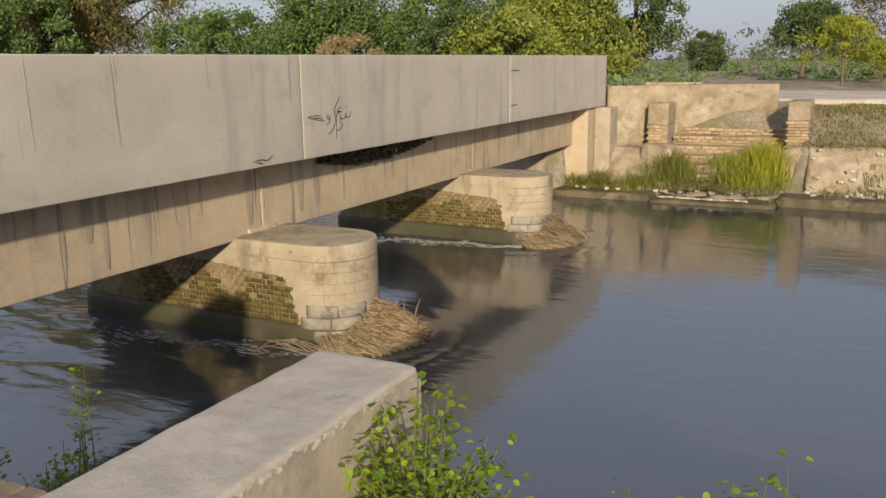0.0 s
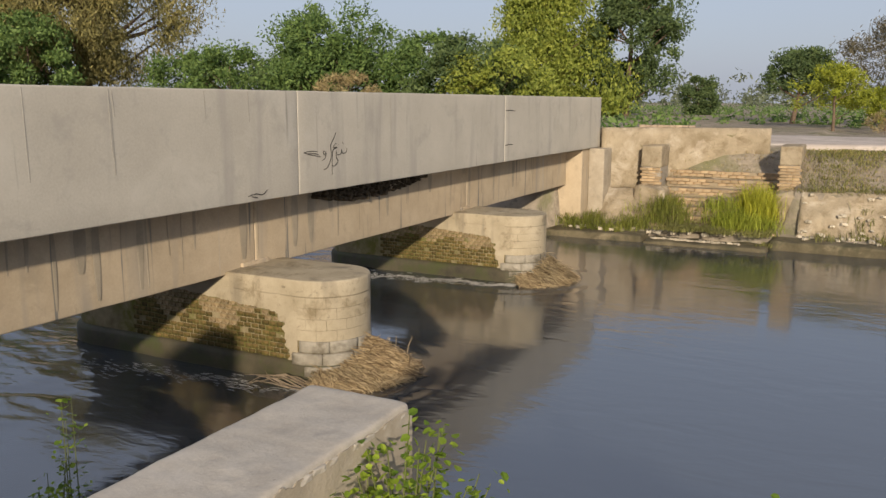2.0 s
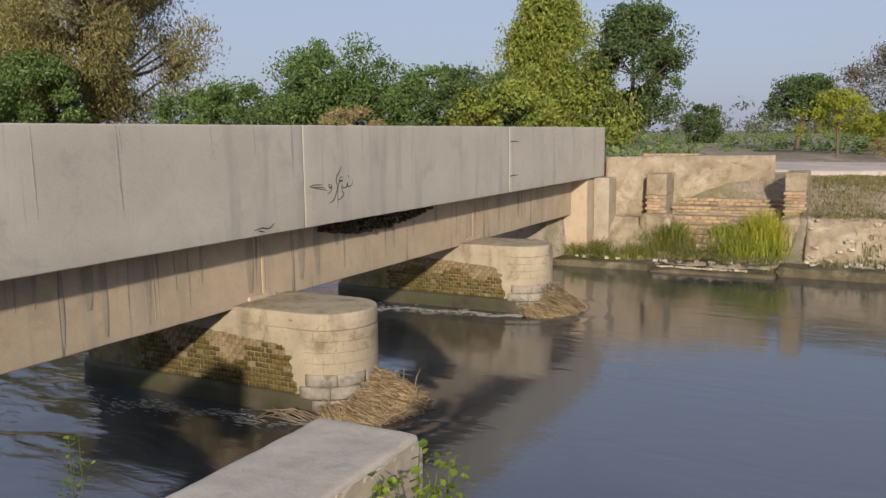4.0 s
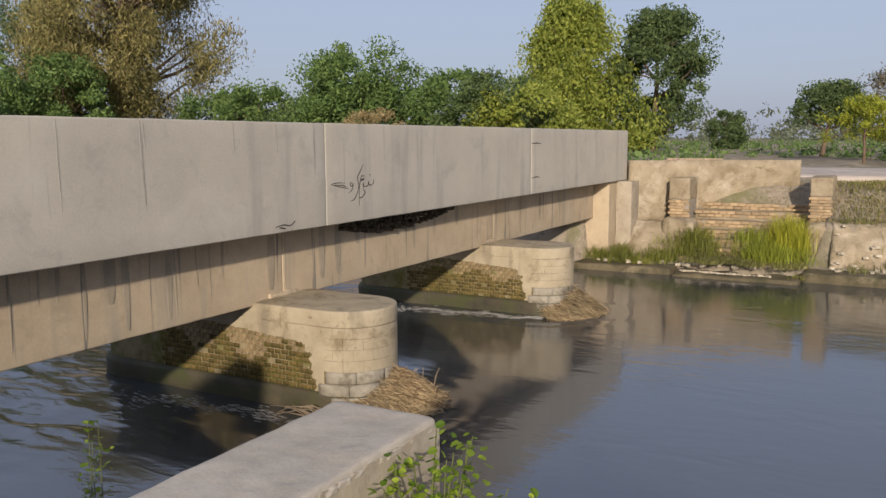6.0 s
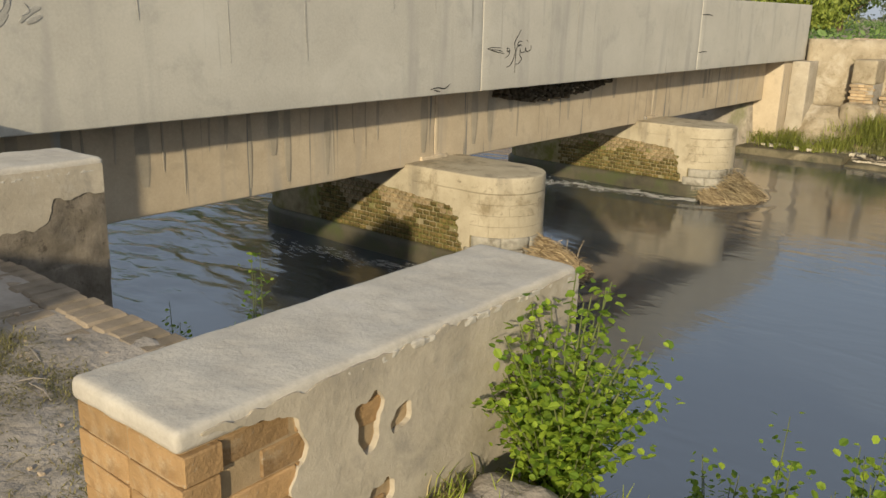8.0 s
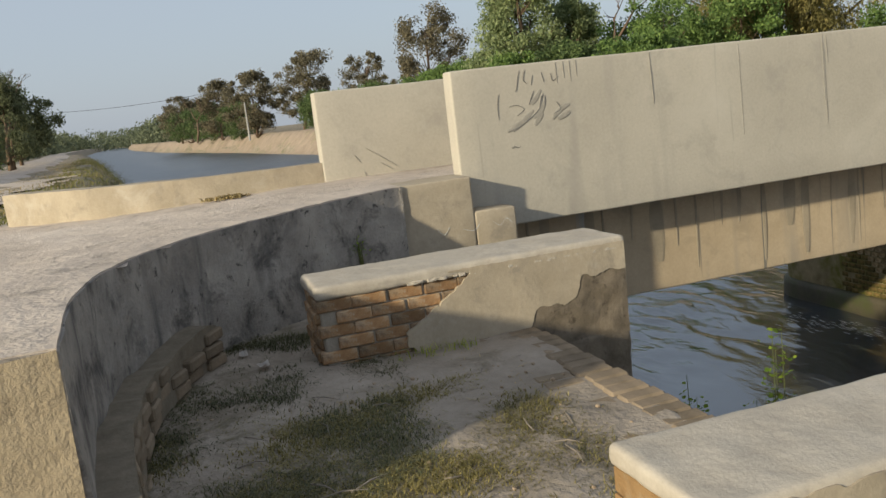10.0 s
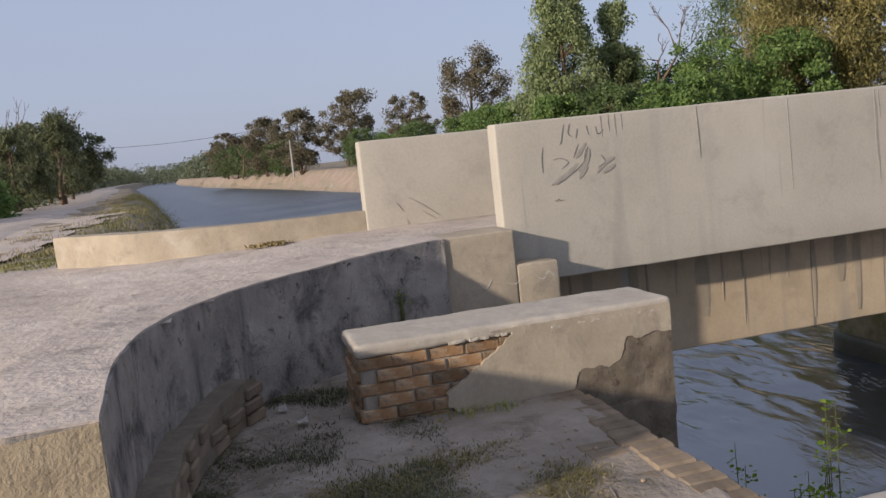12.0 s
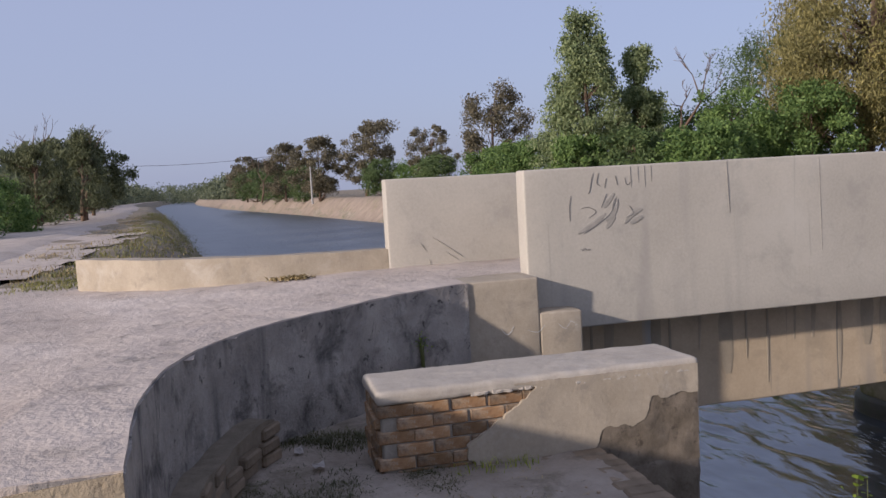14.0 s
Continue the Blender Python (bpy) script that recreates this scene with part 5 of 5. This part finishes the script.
blades("far_bank_olive_grass", "low olive-green grass on top of the far bank", far_spots(-2.0, 7.0, 26.9, 29.2, 1500, 12, 14, -0.1, 0.7), M["weedy"], 0.12, 0.008, 32, 0.22, 0.9)
blades("far_bank_reeds", "green reeds under the far end of the bridge", far_spots(-9.2, -6.3, 25.3, 26.5, 130, 12, 11, -0.05, 1.3), M["mid_grass"], 0.50, 0.009, 10, 0.18, 1.1)
blades("far_bank_shrub_grass", "dry olive tuft between the pillar and the wing wall", far_spots(-7.6, -6.85, 26.9, 27.4, 60, 16, 21), M["weedy"], 0.45, 0.009, 22, 0.10, 1.0)
blades("upstream_bank_grass", "rough grass fringing the canal bank upstream", [(x, bend(x) + u, ground_z(x, bend(x) + u), 7) for x, u in ((-14 - 60 * random.random() ** 1.5, -1.6 + 2.6 * random.random()) for _ in range(2600))], M["weedy"], 0.10, 0.008, 11, 0.3, 0.9)
blades("upstream_dry_grass", "low dry grass between the track and the canal", [(x, bend(x) + u, ground_z(x, bend(x) + u), 7) for x, u in ((-12.5 - 50 * random.random() ** 1.5, -2.6 + 2.4 * random.random()) for _ in range(1800)) if noise.noise(Vector((x * 0.5, u, 5))) > -0.1], M["dry_grass"], 0.08, 0.007, 31, 0.3, 1.0)
blades("roadside_grass", "small grass patch at the end of the low wall", [(-11.9 + random.uniform(-0.9, 0.4), -1.2 + random.uniform(-0.5, 0.3), 2.98, 14) for _ in range(60)], M["weedy"], 0.05, 0.006, 12, 0.12, 1.2)


def weed(x, y, z0, top, spread, stems, leaves, size, seed, label, mat="weed", west=-99.0):
    """A leafy weed: thin stems with round leaves all along."""
    r = random.Random(seed)
    t = empty("weed_plant", (x, y, z0), label, "plant", "weeds on the bank")
    bm = bmesh.new()
    pts = []
    for s in range(stems):
        a, out = r.uniform(0, 6.28), spread * math.sqrt(r.random())
        h = (top - z0) * r.uniform(0.6, 1.0) * (1 - 0.35 * out / spread)
        p = [Vector((out * u ** 1.4 * math.cos(a) + r.uniform(-0.02, 0.02), out * u ** 1.4 * math.sin(a) + r.uniform(-0.02, 0.02), h * u - (0.15 if u == 0 else 0))) for u in (0, 0.35, 0.7, 1.0)]
        p = [Vector((max(q.x, west + 0.015), q.y, q.z)) for q in p]
        tube(bm, p, [0.006, 0.005, 0.004, 0.002], 4)
        for k in range(leaves):
            u = r.uniform(0.25, 1.0)
            i = min(2, int(u / 0.3501)) if u < 0.7 else 2
            us = (0, 0.35, 0.7, 1.0)
            q = p[i].lerp(p[i + 1], min(1, (u - us[i]) / (us[i + 1] - us[i])))
            q = q + Vector((r.gauss(0, 0.045), r.gauss(0, 0.045), r.gauss(0, 0.02)))
            pts.append(Vector((max(q.x, west + abs(r.gauss(0, 0.03))), q.y, q.z)))
    part("stem", bm, M["stem"], t)
    rr = np.random.RandomState(seed)
    verts, faces = [], []
    for q in pts:
        nrm = Vector((rr.normal() * 0.6, rr.normal() * 0.6, 0.7 + rr.random_sample())).normalized()
        u = nrm.orthogonal().normalized()
        u.rotate(Matrix.Rotation(rr.uniform(0, 6.28), 3, nrm))
        w = nrm.cross(u)
        s = size * rr.uniform(0.55, 1.2)
        i = len(verts)
        for du, dw, dn in ((-1, 0, 0), (-0.45, 0.72, 0.12), (0.45, 0.7, 0.12), (1, 0, -0.15), (0.45, -0.7, 0.12), (-0.45, -0.72, 0.12)):
            verts.append(q + u * s * du + w * s * dw + nrm * s * dn)
        faces += [(i, i + 1, i + 2, i + 3), (i, i + 3, i + 4, i + 5)]
    child("leaves", mesh_of("leaves", verts, faces, M[mat]), t)
    return t


weed(-1.77, 3.50, 1.95, 3.04, 0.34, 44, 70, 0.0175, 1, "bushy bright green weed against the wing wall", west=-0.205)
weed(-1.34, 4.6, 0.6, 2.62, 0.13, 9, 90, 0.020, 2, "tall leafy green weed on the bank slope")
for i, (x, y, tp) in enumerate(((-1.05, 4.55, 2.35), (-0.86, 4.55, 2.5), (-0.62, 4.5, 2.45), (-0.38, 4.4, 2.4), (-1.55, 4.5, 2.1), (-0.1, 4.4, 2.35), (0.15, 4.4, 2.3))):
    weed(x, y, 0.6, tp + 0.14, 0.24, 20, 80, 0.019, 10 + i, "yellow-green weed on the bank slope")
for i, (x, y, tp) in enumerate(((-4.42, 4.3, 2.5), (-4.85, 4.4, 2.3), (-5.2, 4.2, 1.9), (-3.9, 4.25, 2.1), (-3.4, 4.1, 2.1), (-4.1, 3.75, 2.4))):
    weed(x, y, -0.1, tp + 0.05, 0.34, 15, 70, 0.019, 30 + i, "green weed growing below the landing edge")
weed(-7.52, 2.5, 2.6, 2.78, 0.05, 5, 9, 0.014, 50, "small green plant rooted in the retaining wall")


# ---- straw caught on the piers ----
def straw_heap(cy, n, seed, label):
    """Reeds and straw draped round a pier's nose, sloping from the plaster down to the water."""
    r = np.random.RandomState(seed)
    verts, faces = [], []
    for k in range(n):
        th = -1.12 + 2.15 * r.random_sample()
        f = r.random_sample() ** 0.8
        tall = 0.20 + 0.42 * math.exp(-((th - 0.1) / 0.6) ** 2)
        rad = 0.71 + (0.60 + 0.12 * math.sin(3 * th + seed)) * f + 0.05 * r.normal()
        top = WATER + 0.02 + tall * (1 - f) ** 0.85
        c = Vector((-7.45 + rad * math.cos(th), cy + rad * math.sin(th), WATER + (top - WATER) * (0.35 + 0.65 * math.sqrt(r.random_sample()))))
        out, along = Vector((math.cos(th), math.sin(th), -0.75)), Vector((-math.sin(th), math.cos(th), 0.0))
        d = (out * (0.5 + 0.5 * r.random_sample()) + along * (0.75 + 0.45 * r.normal()) + Vector((0, 0, 0.30 * r.normal()))).normalized()
        if r.random_sample() < 0.06:
            d = (along * 0.9 + Vector((0.3 * r.normal(), 0.2, 0.35 + 0.3 * r.random_sample()))).normalized()
        L, w = r.uniform(0.10, 0.42) * (1.3 if r.random_sample() < 0.15 else 1.0), r.uniform(0.003, 0.009)
        s = d.cross(Vector((0, 0, 1))).normalized() * w
        t = d.cross(s).normalized() * w
        bow = Vector((0, 0, -0.10 * L))
        i = len(verts)
        for e in (-0.5, 0.0, 0.5):
            for o in (s, t, -s, -t):
                verts.append(c + d * L * e + o * (1.1 - abs(e)) + bow * (4 * e * e))
        for g in (0, 4):
            faces += [(i + g + a, i + g + (a + 1) % 4, i + g + 4 + (a + 1) % 4, i + g + 4 + a) for a in range(4)]
    return tagged(new("straw_debris", mesh_of("straw_debris", verts, faces, M["straw"])), label, "debris", "debris on the piers")


straw_heap(PIERS[0], 2300, 1, "heap of dry reeds caught on the pier nose")
straw_heap(PIERS[1], 2000, 2, "heap of dry reeds and litter caught on the second pier")
twigs = empty("drift_twigs", (-7.25, 10.2, 0.0), "thin bare twigs stuck in the reed heap", "twigs")
for k in range(12):
    a = Vector((-7.25 + rnd.uniform(-0.15, 0.3), 10.22 + rnd.uniform(-0.1, 0.15), 0.03))
    reach = rnd.uniform(0.3, 1.0)
    bm = bmesh.new()
    tube(bm, [a, a + Vector((-0.35 * reach, -0.10, rnd.uniform(0.03, 0.16))), a + Vector((-0.75 * reach, rnd.uniform(-0.2, 0.05), rnd.uniform(0.05, 0.18))), a + Vector((-1.1 * reach, rnd.uniform(-0.25, 0.1), rnd.uniform(-0.06, 0.08)))], [0.009, 0.008, 0.006, 0.003], 5)
    own(part("twig", bm, M["drift_wood"], None), twigs)
for k in range(2):
    a = Vector((-6.55 + 0.15 * k, 11.6 + 0.12 * k, 0.12))
    bm = bmesh.new()
    tube(bm, [a, a + Vector((0.02, 0.05, 0.22)), a + Vector((0.06 * k, 0.1, 0.36))], [0.011, 0.009, 0.005], 5)
    own(part("twig", bm, M["drift_wood"], None), twigs)
bm = bmesh.new()
for k in range(26):
    x, y = rnd.uniform(-5.4, -2.6), rnd.uniform(0.8, 2.9)
    a = rnd.uniform(0, 3.14)
    L = rnd.uniform(0.03, 0.13)
    d = Vector((math.cos(a) * L, math.sin(a) * L, 0))
    p = Vector((x, y, 2.226))
    tube(bm, [p - d, p + Vector((rnd.uniform(-.02, .02), rnd.uniform(-.02, .02), 0.008)), p + d], [0.003, 0.004, 0.002], 4)
tagged(part("fallen_twigs", bm, M["dead_wood"], None), "short dry twigs lying on the landing", "twigs", kind="stuff")
bm = bmesh.new()
for k in range(160):
    x, y = rnd.uniform(-5.8, -2.4), rnd.uniform(0.7, 3.1)
    s = rnd.uniform(0.004, 0.013)
    rbox(bm, (x - s, y - s * 0.8, 2.2), (x + s, y + s * 0.8, 2.215 + s * 0.9), s * 0.4, 0.1, s * 0.4, 20)
tagged(part("pebbles", bm, M["dusty_brick"], None), "small stones and clods on the landing", "pebbles", kind="stuff")
for i, (x, y, s) in enumerate(((-6.3, 1.35, 0.06), (-5.9, 1.45, 0.055))):
    bm = bmesh.new()
    pts = [[bm.verts.new((x + s * (a - 1) + rnd.uniform(-.01, .01), y + s * 0.6 * (c - 1) + rnd.uniform(-.01, .01), 2.235 + rnd.uniform(0, 0.03))) for c in range(3)] for a in range(3)]
    for a in range(2):
        for c in range(2):
            bm.faces.new((pts[a][c], pts[a + 1][c], pts[a + 1][c + 1], pts[a][c + 1]))
    bmesh.ops.solidify(bm, geom=bm.faces[:], thickness=0.002)
    tagged(part("paper_scrap", bm, M["litter"], None), "crumpled pale paper scrap on the ground", "litter", "scraps of litter")
# dry leaves at the low wall
blades("dry_leaf_heap", "small heap of dry leaves against the low wall", [(-9.85 + random.uniform(-0.05, 0.15), 1.55 + random.uniform(-0.2, 0.2), 3.06, 6) for _ in range(30)], M["dry_grass"], 0.06, 0.012, 21, 0.05, 1.5, "leaves")

# ---- utility pole and wire ----
pole = empty("utility_pole", (-130, 12.2, 2.6), "slim pale concrete utility pole on the far bank", "pole")
bm = bmesh.new()
tube(bm, [(0, 0, -0.5), (0, 0, 2.2), (0, 0, 5.2)], [0.16, 0.14, 0.1], 8)
part("shaft", bm, M["pole"], pole)
bm = bmesh.new()
tube(bm, [(-0.2, -0.6, 4.9), (-0.2, 0.6, 4.9)], [0.05, 0.05], 5)
part("crossarm", bm, M["dead_wood"], pole)
bm = bmesh.new()
wp = [Vector((-130, 12.6 + (k / 20) * -40.0, 10.2 - 1.2 * math.sin(math.pi * k / 20))) for k in range(21)]
tube(bm, wp, [0.035] * 21, 4)
tagged(part("overhead_wire", bm, M["ink"], None), "thin dark overhead wire across the canal", "wire")
pile = empty("brick_stack", (-7.6, 35.0, 2.6), "low stack of reddish bricks by the far road", "brick stack")
stack_brick = brick_mesh("brick", (0.232, 0.112, 0.078), M["dusty_brick"], 0.008)
for row in range(5):
    for i in range(9):
        for k in range(2):
            o = lay(stack_brick, pile, -8.58 + i * 0.242 + (0.03 if row % 2 else 0) + rnd.uniform(-0.02, 0.02), 34.9 + 0.12 * k + rnd.uniform(-0.01, 0.01), 2.699 + row * 0.08, rz=rnd.uniform(-4, 4))
            o.matrix_parent_inverse = pile.matrix_basis.inverted()


# rough mud nests under the parapet edge
bm = bmesh.new()
for k in range(420):
    u = rnd.random()
    y = 12.6 + 4.0 * u
    z = FB - 0.06 - rnd.random() ** 1.2 * 0.30 * math.sin(math.pi * min(1, u * 0.8 + 0.14))
    a = rnd.uniform(0.015, 0.045)
    rbox(bm, (BEAMX - 0.02, y - a, z - a * 0.7), (BEAMX + rnd.uniform(0.04, 0.16), y + a, z + a * 0.7), a * 0.5, a, a * 0.5, 9)
tagged(part("mud_nests", bm, M["nest_mud"], None, smooth=True), "row of dark crumbly mud nests under the parapet", "nests", kind="stuff")


# ---- writing on the parapet ----
def stroke(bm, pts, width, x):
    """One brush stroke on the wall face, through (y, z) points; thick in the middle, thin at the ends."""
    path = fine(pts, 6)
    rows = []
    for i, p in enumerate(path):
        d = (path[min(i + 1, len(path) - 1)] - path[max(i - 1, 0)]).normalized()
        w = width * (0.35 + 0.65 * math.sin(math.pi * (i + 0.5) / len(path)))
        rows.append([bm.verts.new((x + o, p.x - d.y * w * k, p.y + d.x * w * k)) for k, o in ((-1, 0.0), (-0.6, 0.003), (0.6, 0.003), (1, 0.0))])
    for a, c in zip(rows, rows[1:]):
        for k in range(3):
            bm.faces.new((a[k], c[k], c[k + 1], a[k + 1]))


def writing(name, label, strokes, width, mat, x=FX + 0.004):
    if len(strokes) == 1:
        bm = bmesh.new()
        stroke(bm, strokes[0], width, x)
        return tagged(part(name, bm, M[mat], None), label, "writing")
    t = empty(name, (x, *strokes[0][0]), label, "writing")
    for pts in strokes:
        bm = bmesh.new()
        stroke(bm, pts, width, x)
        own(part("stroke", bm, M[mat], None), t)
    return t


def placed(y0, z0, ky, kz, strokes):
    return [[(y0 + ky * a, z0 + kz * c) for a, c in st] for st in strokes]


# the words sharm karo, right to left
SHEEN = [[(5.8, 1.8), (5.75, 2.05), (5.55, 2.1), (5.5, 1.9), (5.45, 2.12), (5.25, 2.15), (5.2, 1.95)], [(5.2, 1.95), (5.2, 2.3), (5.3, 2.5), (5.1, 2.75), (4.95, 2.7)], [(5.55, 1.5), (5.6, 1.58)]]
MEEM = [[(5.3, 1.6), (5.15, 1.55), (5.05, 1.75), (5.25, 1.75), (5.02, 1.9), (4.97, 2.4), (4.96, 3.2)]]
KAF = [[(5.2, 0.95), (5.05, 1.3), (4.9, 1.6), (4.92, 1.9), (4.95, 2.1)], [(4.95, 2.1), (4.85, 2.5), (4.7, 2.8), (4.5, 2.88)]]
WAW = [[(4.65, 1.95), (4.5, 1.9), (4.55, 2.1), (4.65, 2.0), (4.6, 2.25), (4.42, 2.42)]]
writing("painted_words", "black brushed Urdu words on the parapet", placed(9.78, 3.72, 0.517, -0.293, SHEEN + MEEM + KAF + WAW), 0.008, "ink")
writing("painted_arrow", "black brushed arrow stroke beside the words", placed(9.78, 3.72, 0.517, -0.293, [[(3.5, 1.9), (3.8, 1.85), (4.2, 1.88)], [(3.5, 1.9), (3.9, 2.05), (4.4, 2.2)], [(3.7, 1.95), (4.1, 2.0), (4.3, 2.1)]]), 0.007, "ink")
writing("painted_mark", "short black brush mark near the parapet edge", [[(10.28, 2.63), (10.45, 2.65), (10.6, 2.63), (10.72, 2.69)], [(10.36, 2.62), (10.5, 2.59)]], 0.009, "ink")
writing("painted_mark", "faint black dash on the far parapet", [[(19.5, 3.73), (19.8, 3.74), (20.1, 3.72)], [(19.5, 2.92), (19.75, 2.94), (20.0, 2.93)]], 0.012, "ink")
k = placed(3.55, 4.19, 0.195, -0.186, [[(4.3, 0.9), (4.2, 1.3), (4.1, 1.8), (4.0, 1.95)], [(4.6, 0.9), (4.5, 1.4), (4.7, 1.6)], [(5.0, 1.2), (4.9, 1.7)], [(5.5, 1.1), (5.6, 1.6)], [(6.0, 1.2), (6.1, 1.6), (6.4, 1.4)],
                                      [(3.1, 2.0), (3.0, 2.6), (3.0, 3.3)], [(3.6, 2.7), (4.0, 2.65), (4.4, 2.9), (4.0, 3.2)], [(3.5, 4.75), (3.6, 4.85), (3.7, 4.75), (3.85, 4.85), (4.0, 4.8)]])
writing("scrawl", "unreadable thin dark scrawl near the parapet end", k, 0.0035, "charcoal")
writing("scrawl", "smudged dark charcoal strokes on the parapet", placed(3.55, 4.19, 0.195, -0.186, [[(5.5, 2.2), (5.2, 3.0), (4.4, 3.6), (3.7, 4.0)], [(5.4, 2.3), (5.25, 2.9)], [(5.6, 2.3), (5.55, 2.8)], [(5.0, 2.0), (4.7, 2.7)], [(6.2, 2.7), (6.4, 3.1), (6.0, 3.3)]]), 0.007, "charcoal")
writing("scrawl", "grey charcoal smudges on the parapet", placed(3.55, 4.19, 0.195, -0.186, [[(5.4, 2.0), (5.0, 2.5), (4.8, 2.7)], [(6.9, 2.9), (6.4, 3.1), (5.9, 3.6)], [(6.9, 3.3), (6.2, 3.6)], [(5.4, 3.2), (4.9, 3.8)], [(4.9, 3.0), (4.3, 3.5), (3.4, 3.95)], [(5.6, 2.5), (5.3, 3.1), (4.9, 3.4)]]), 0.030, "smear", FX + 0.003)
writing("chalk_scribble", "faint unreadable chalk scribble on the stepped wall end", [[(3.3, 2.66), (3.36, 2.6), (3.42, 2.67)], [(3.55, 2.63), (3.65, 2.60), (3.72, 2.66)], [(3.85, 2.66), (3.92, 2.61), (3.98, 2.67), (4.04, 2.62)]], 0.002, "chalk", -7.781)
writing("scratches", "thin dark scratches on the inner parapet", [[(3.05, 3.35), (3.12, 3.25)], [(3.2, 3.4), (3.35, 3.3), (3.55, 3.15)], [(3.35, 3.22), (3.5, 3.12)], [(3.15, 3.15), (3.17, 3.08)]], 0.004, "smear", -9.926)
# long water stains running down from the top edge
for i, (y, top, low, w) in enumerate(((5.83, 4.07, 3.55, 0.012), (6.9, 4.06, 3.1, 0.010), (7.98, 4.07, 3.3, 0.018), (8.0, 3.9, 3.1, 0.008), (8.03, 4.05, 3.75, 0.012), (9.5, 4.06, 3.7, 0.008), (10.35, 4.06, 3.65, 0.010), (14.2, 4.0, 3.0, 0.01))):
    writing("water_stain", "thin dark water stain down the parapet", [[(y, top), (y + 0.01, (top + low) / 2), (y + 0.02, low)]], w * 0.7, "smear", FX + 0.0025)
for i, y in enumerate((4.78, 4.86, 4.93, 5.0)):
    writing("water_stain", "thin dark water stain down the parapet", [[(y, 4.07), (y, 4.0), (y + 0.005, 3.86 + 0.05 * (i % 2))]], 0.006, "smear", FX + 0.0025)


# grey runs of water down the beams
M["run"] = surface("grey_water_run", (0.27, 0.23, 0.17), (0.40, 0.335, 0.245), 2.5, 60, 0.15, 0.85, 0.2)
rs = random.Random(23)
for a, c, count in ((4.15, 10.1, 20), (10.6, 17.1, 12), (17.6, 24.3, 8)):
    runs = []
    for k in range(count):
        y = a + (c - a) * (k + rs.uniform(0.05, 0.95)) / count
        low = rs.choice((1.53, 1.6, 1.75, 1.9, 2.05))
        runs.append((rs.choice((0.008, 0.014, 0.026, 0.05, 0.075)), [(y, 2.53), (y + rs.uniform(-0.01, 0.01), (2.53 + low) / 2 + 0.1), (y + rs.uniform(-0.015, 0.015), low)]))
    t = empty("water_stain", (BEAMX, a, 2.5), "grey runs of water down the concrete beam", "stain")
    for w, pts in runs:
        bm = bmesh.new()
        stroke(bm, pts, w * 1.2, BEAMX + 0.004)
        own(part("streak", bm, M["run"], None), t)

# foam where the current breaks past the piers
M["foam"] = surface("silty_foam", (0.22, 0.205, 0.18), (0.38, 0.36, 0.32), 12, 60, 0.3, 0.6, 0.4)
bm = bmesh.new()
for k in range(900):
    cy = rnd.choice((PIERS[0], PIERS[1], PIERS[1]))
    u = rnd.random() ** 1.3
    x = -7.1 - 3.8 * u
    y = cy - 1.02 - 0.5 * u + 0.10 * math.sin(x * 5) + rnd.gauss(0, 0.07 + 0.13 * u)
    a = rnd.uniform(0.003, 0.010)
    z = water_z(x, y)
    q = [bm.verts.new((x + a * 9.0 * math.cos(t) + rnd.uniform(-a, a), y + a * math.sin(t) + rnd.uniform(-a, a) * 0.4, z + 0.003)) for t in (0, 0.9, 2.2, 3.1, 4.2, 5.4)]
    top = bm.verts.new((x, y, z + 0.005 + a * 0.4))
    for i in range(6):
        bm.faces.new((q[i], q[(i + 1) % 6], top))
tagged(part("foam", bm, M["foam"], None), "flecks of silty foam where the current breaks past the piers", "foam", kind="stuff")
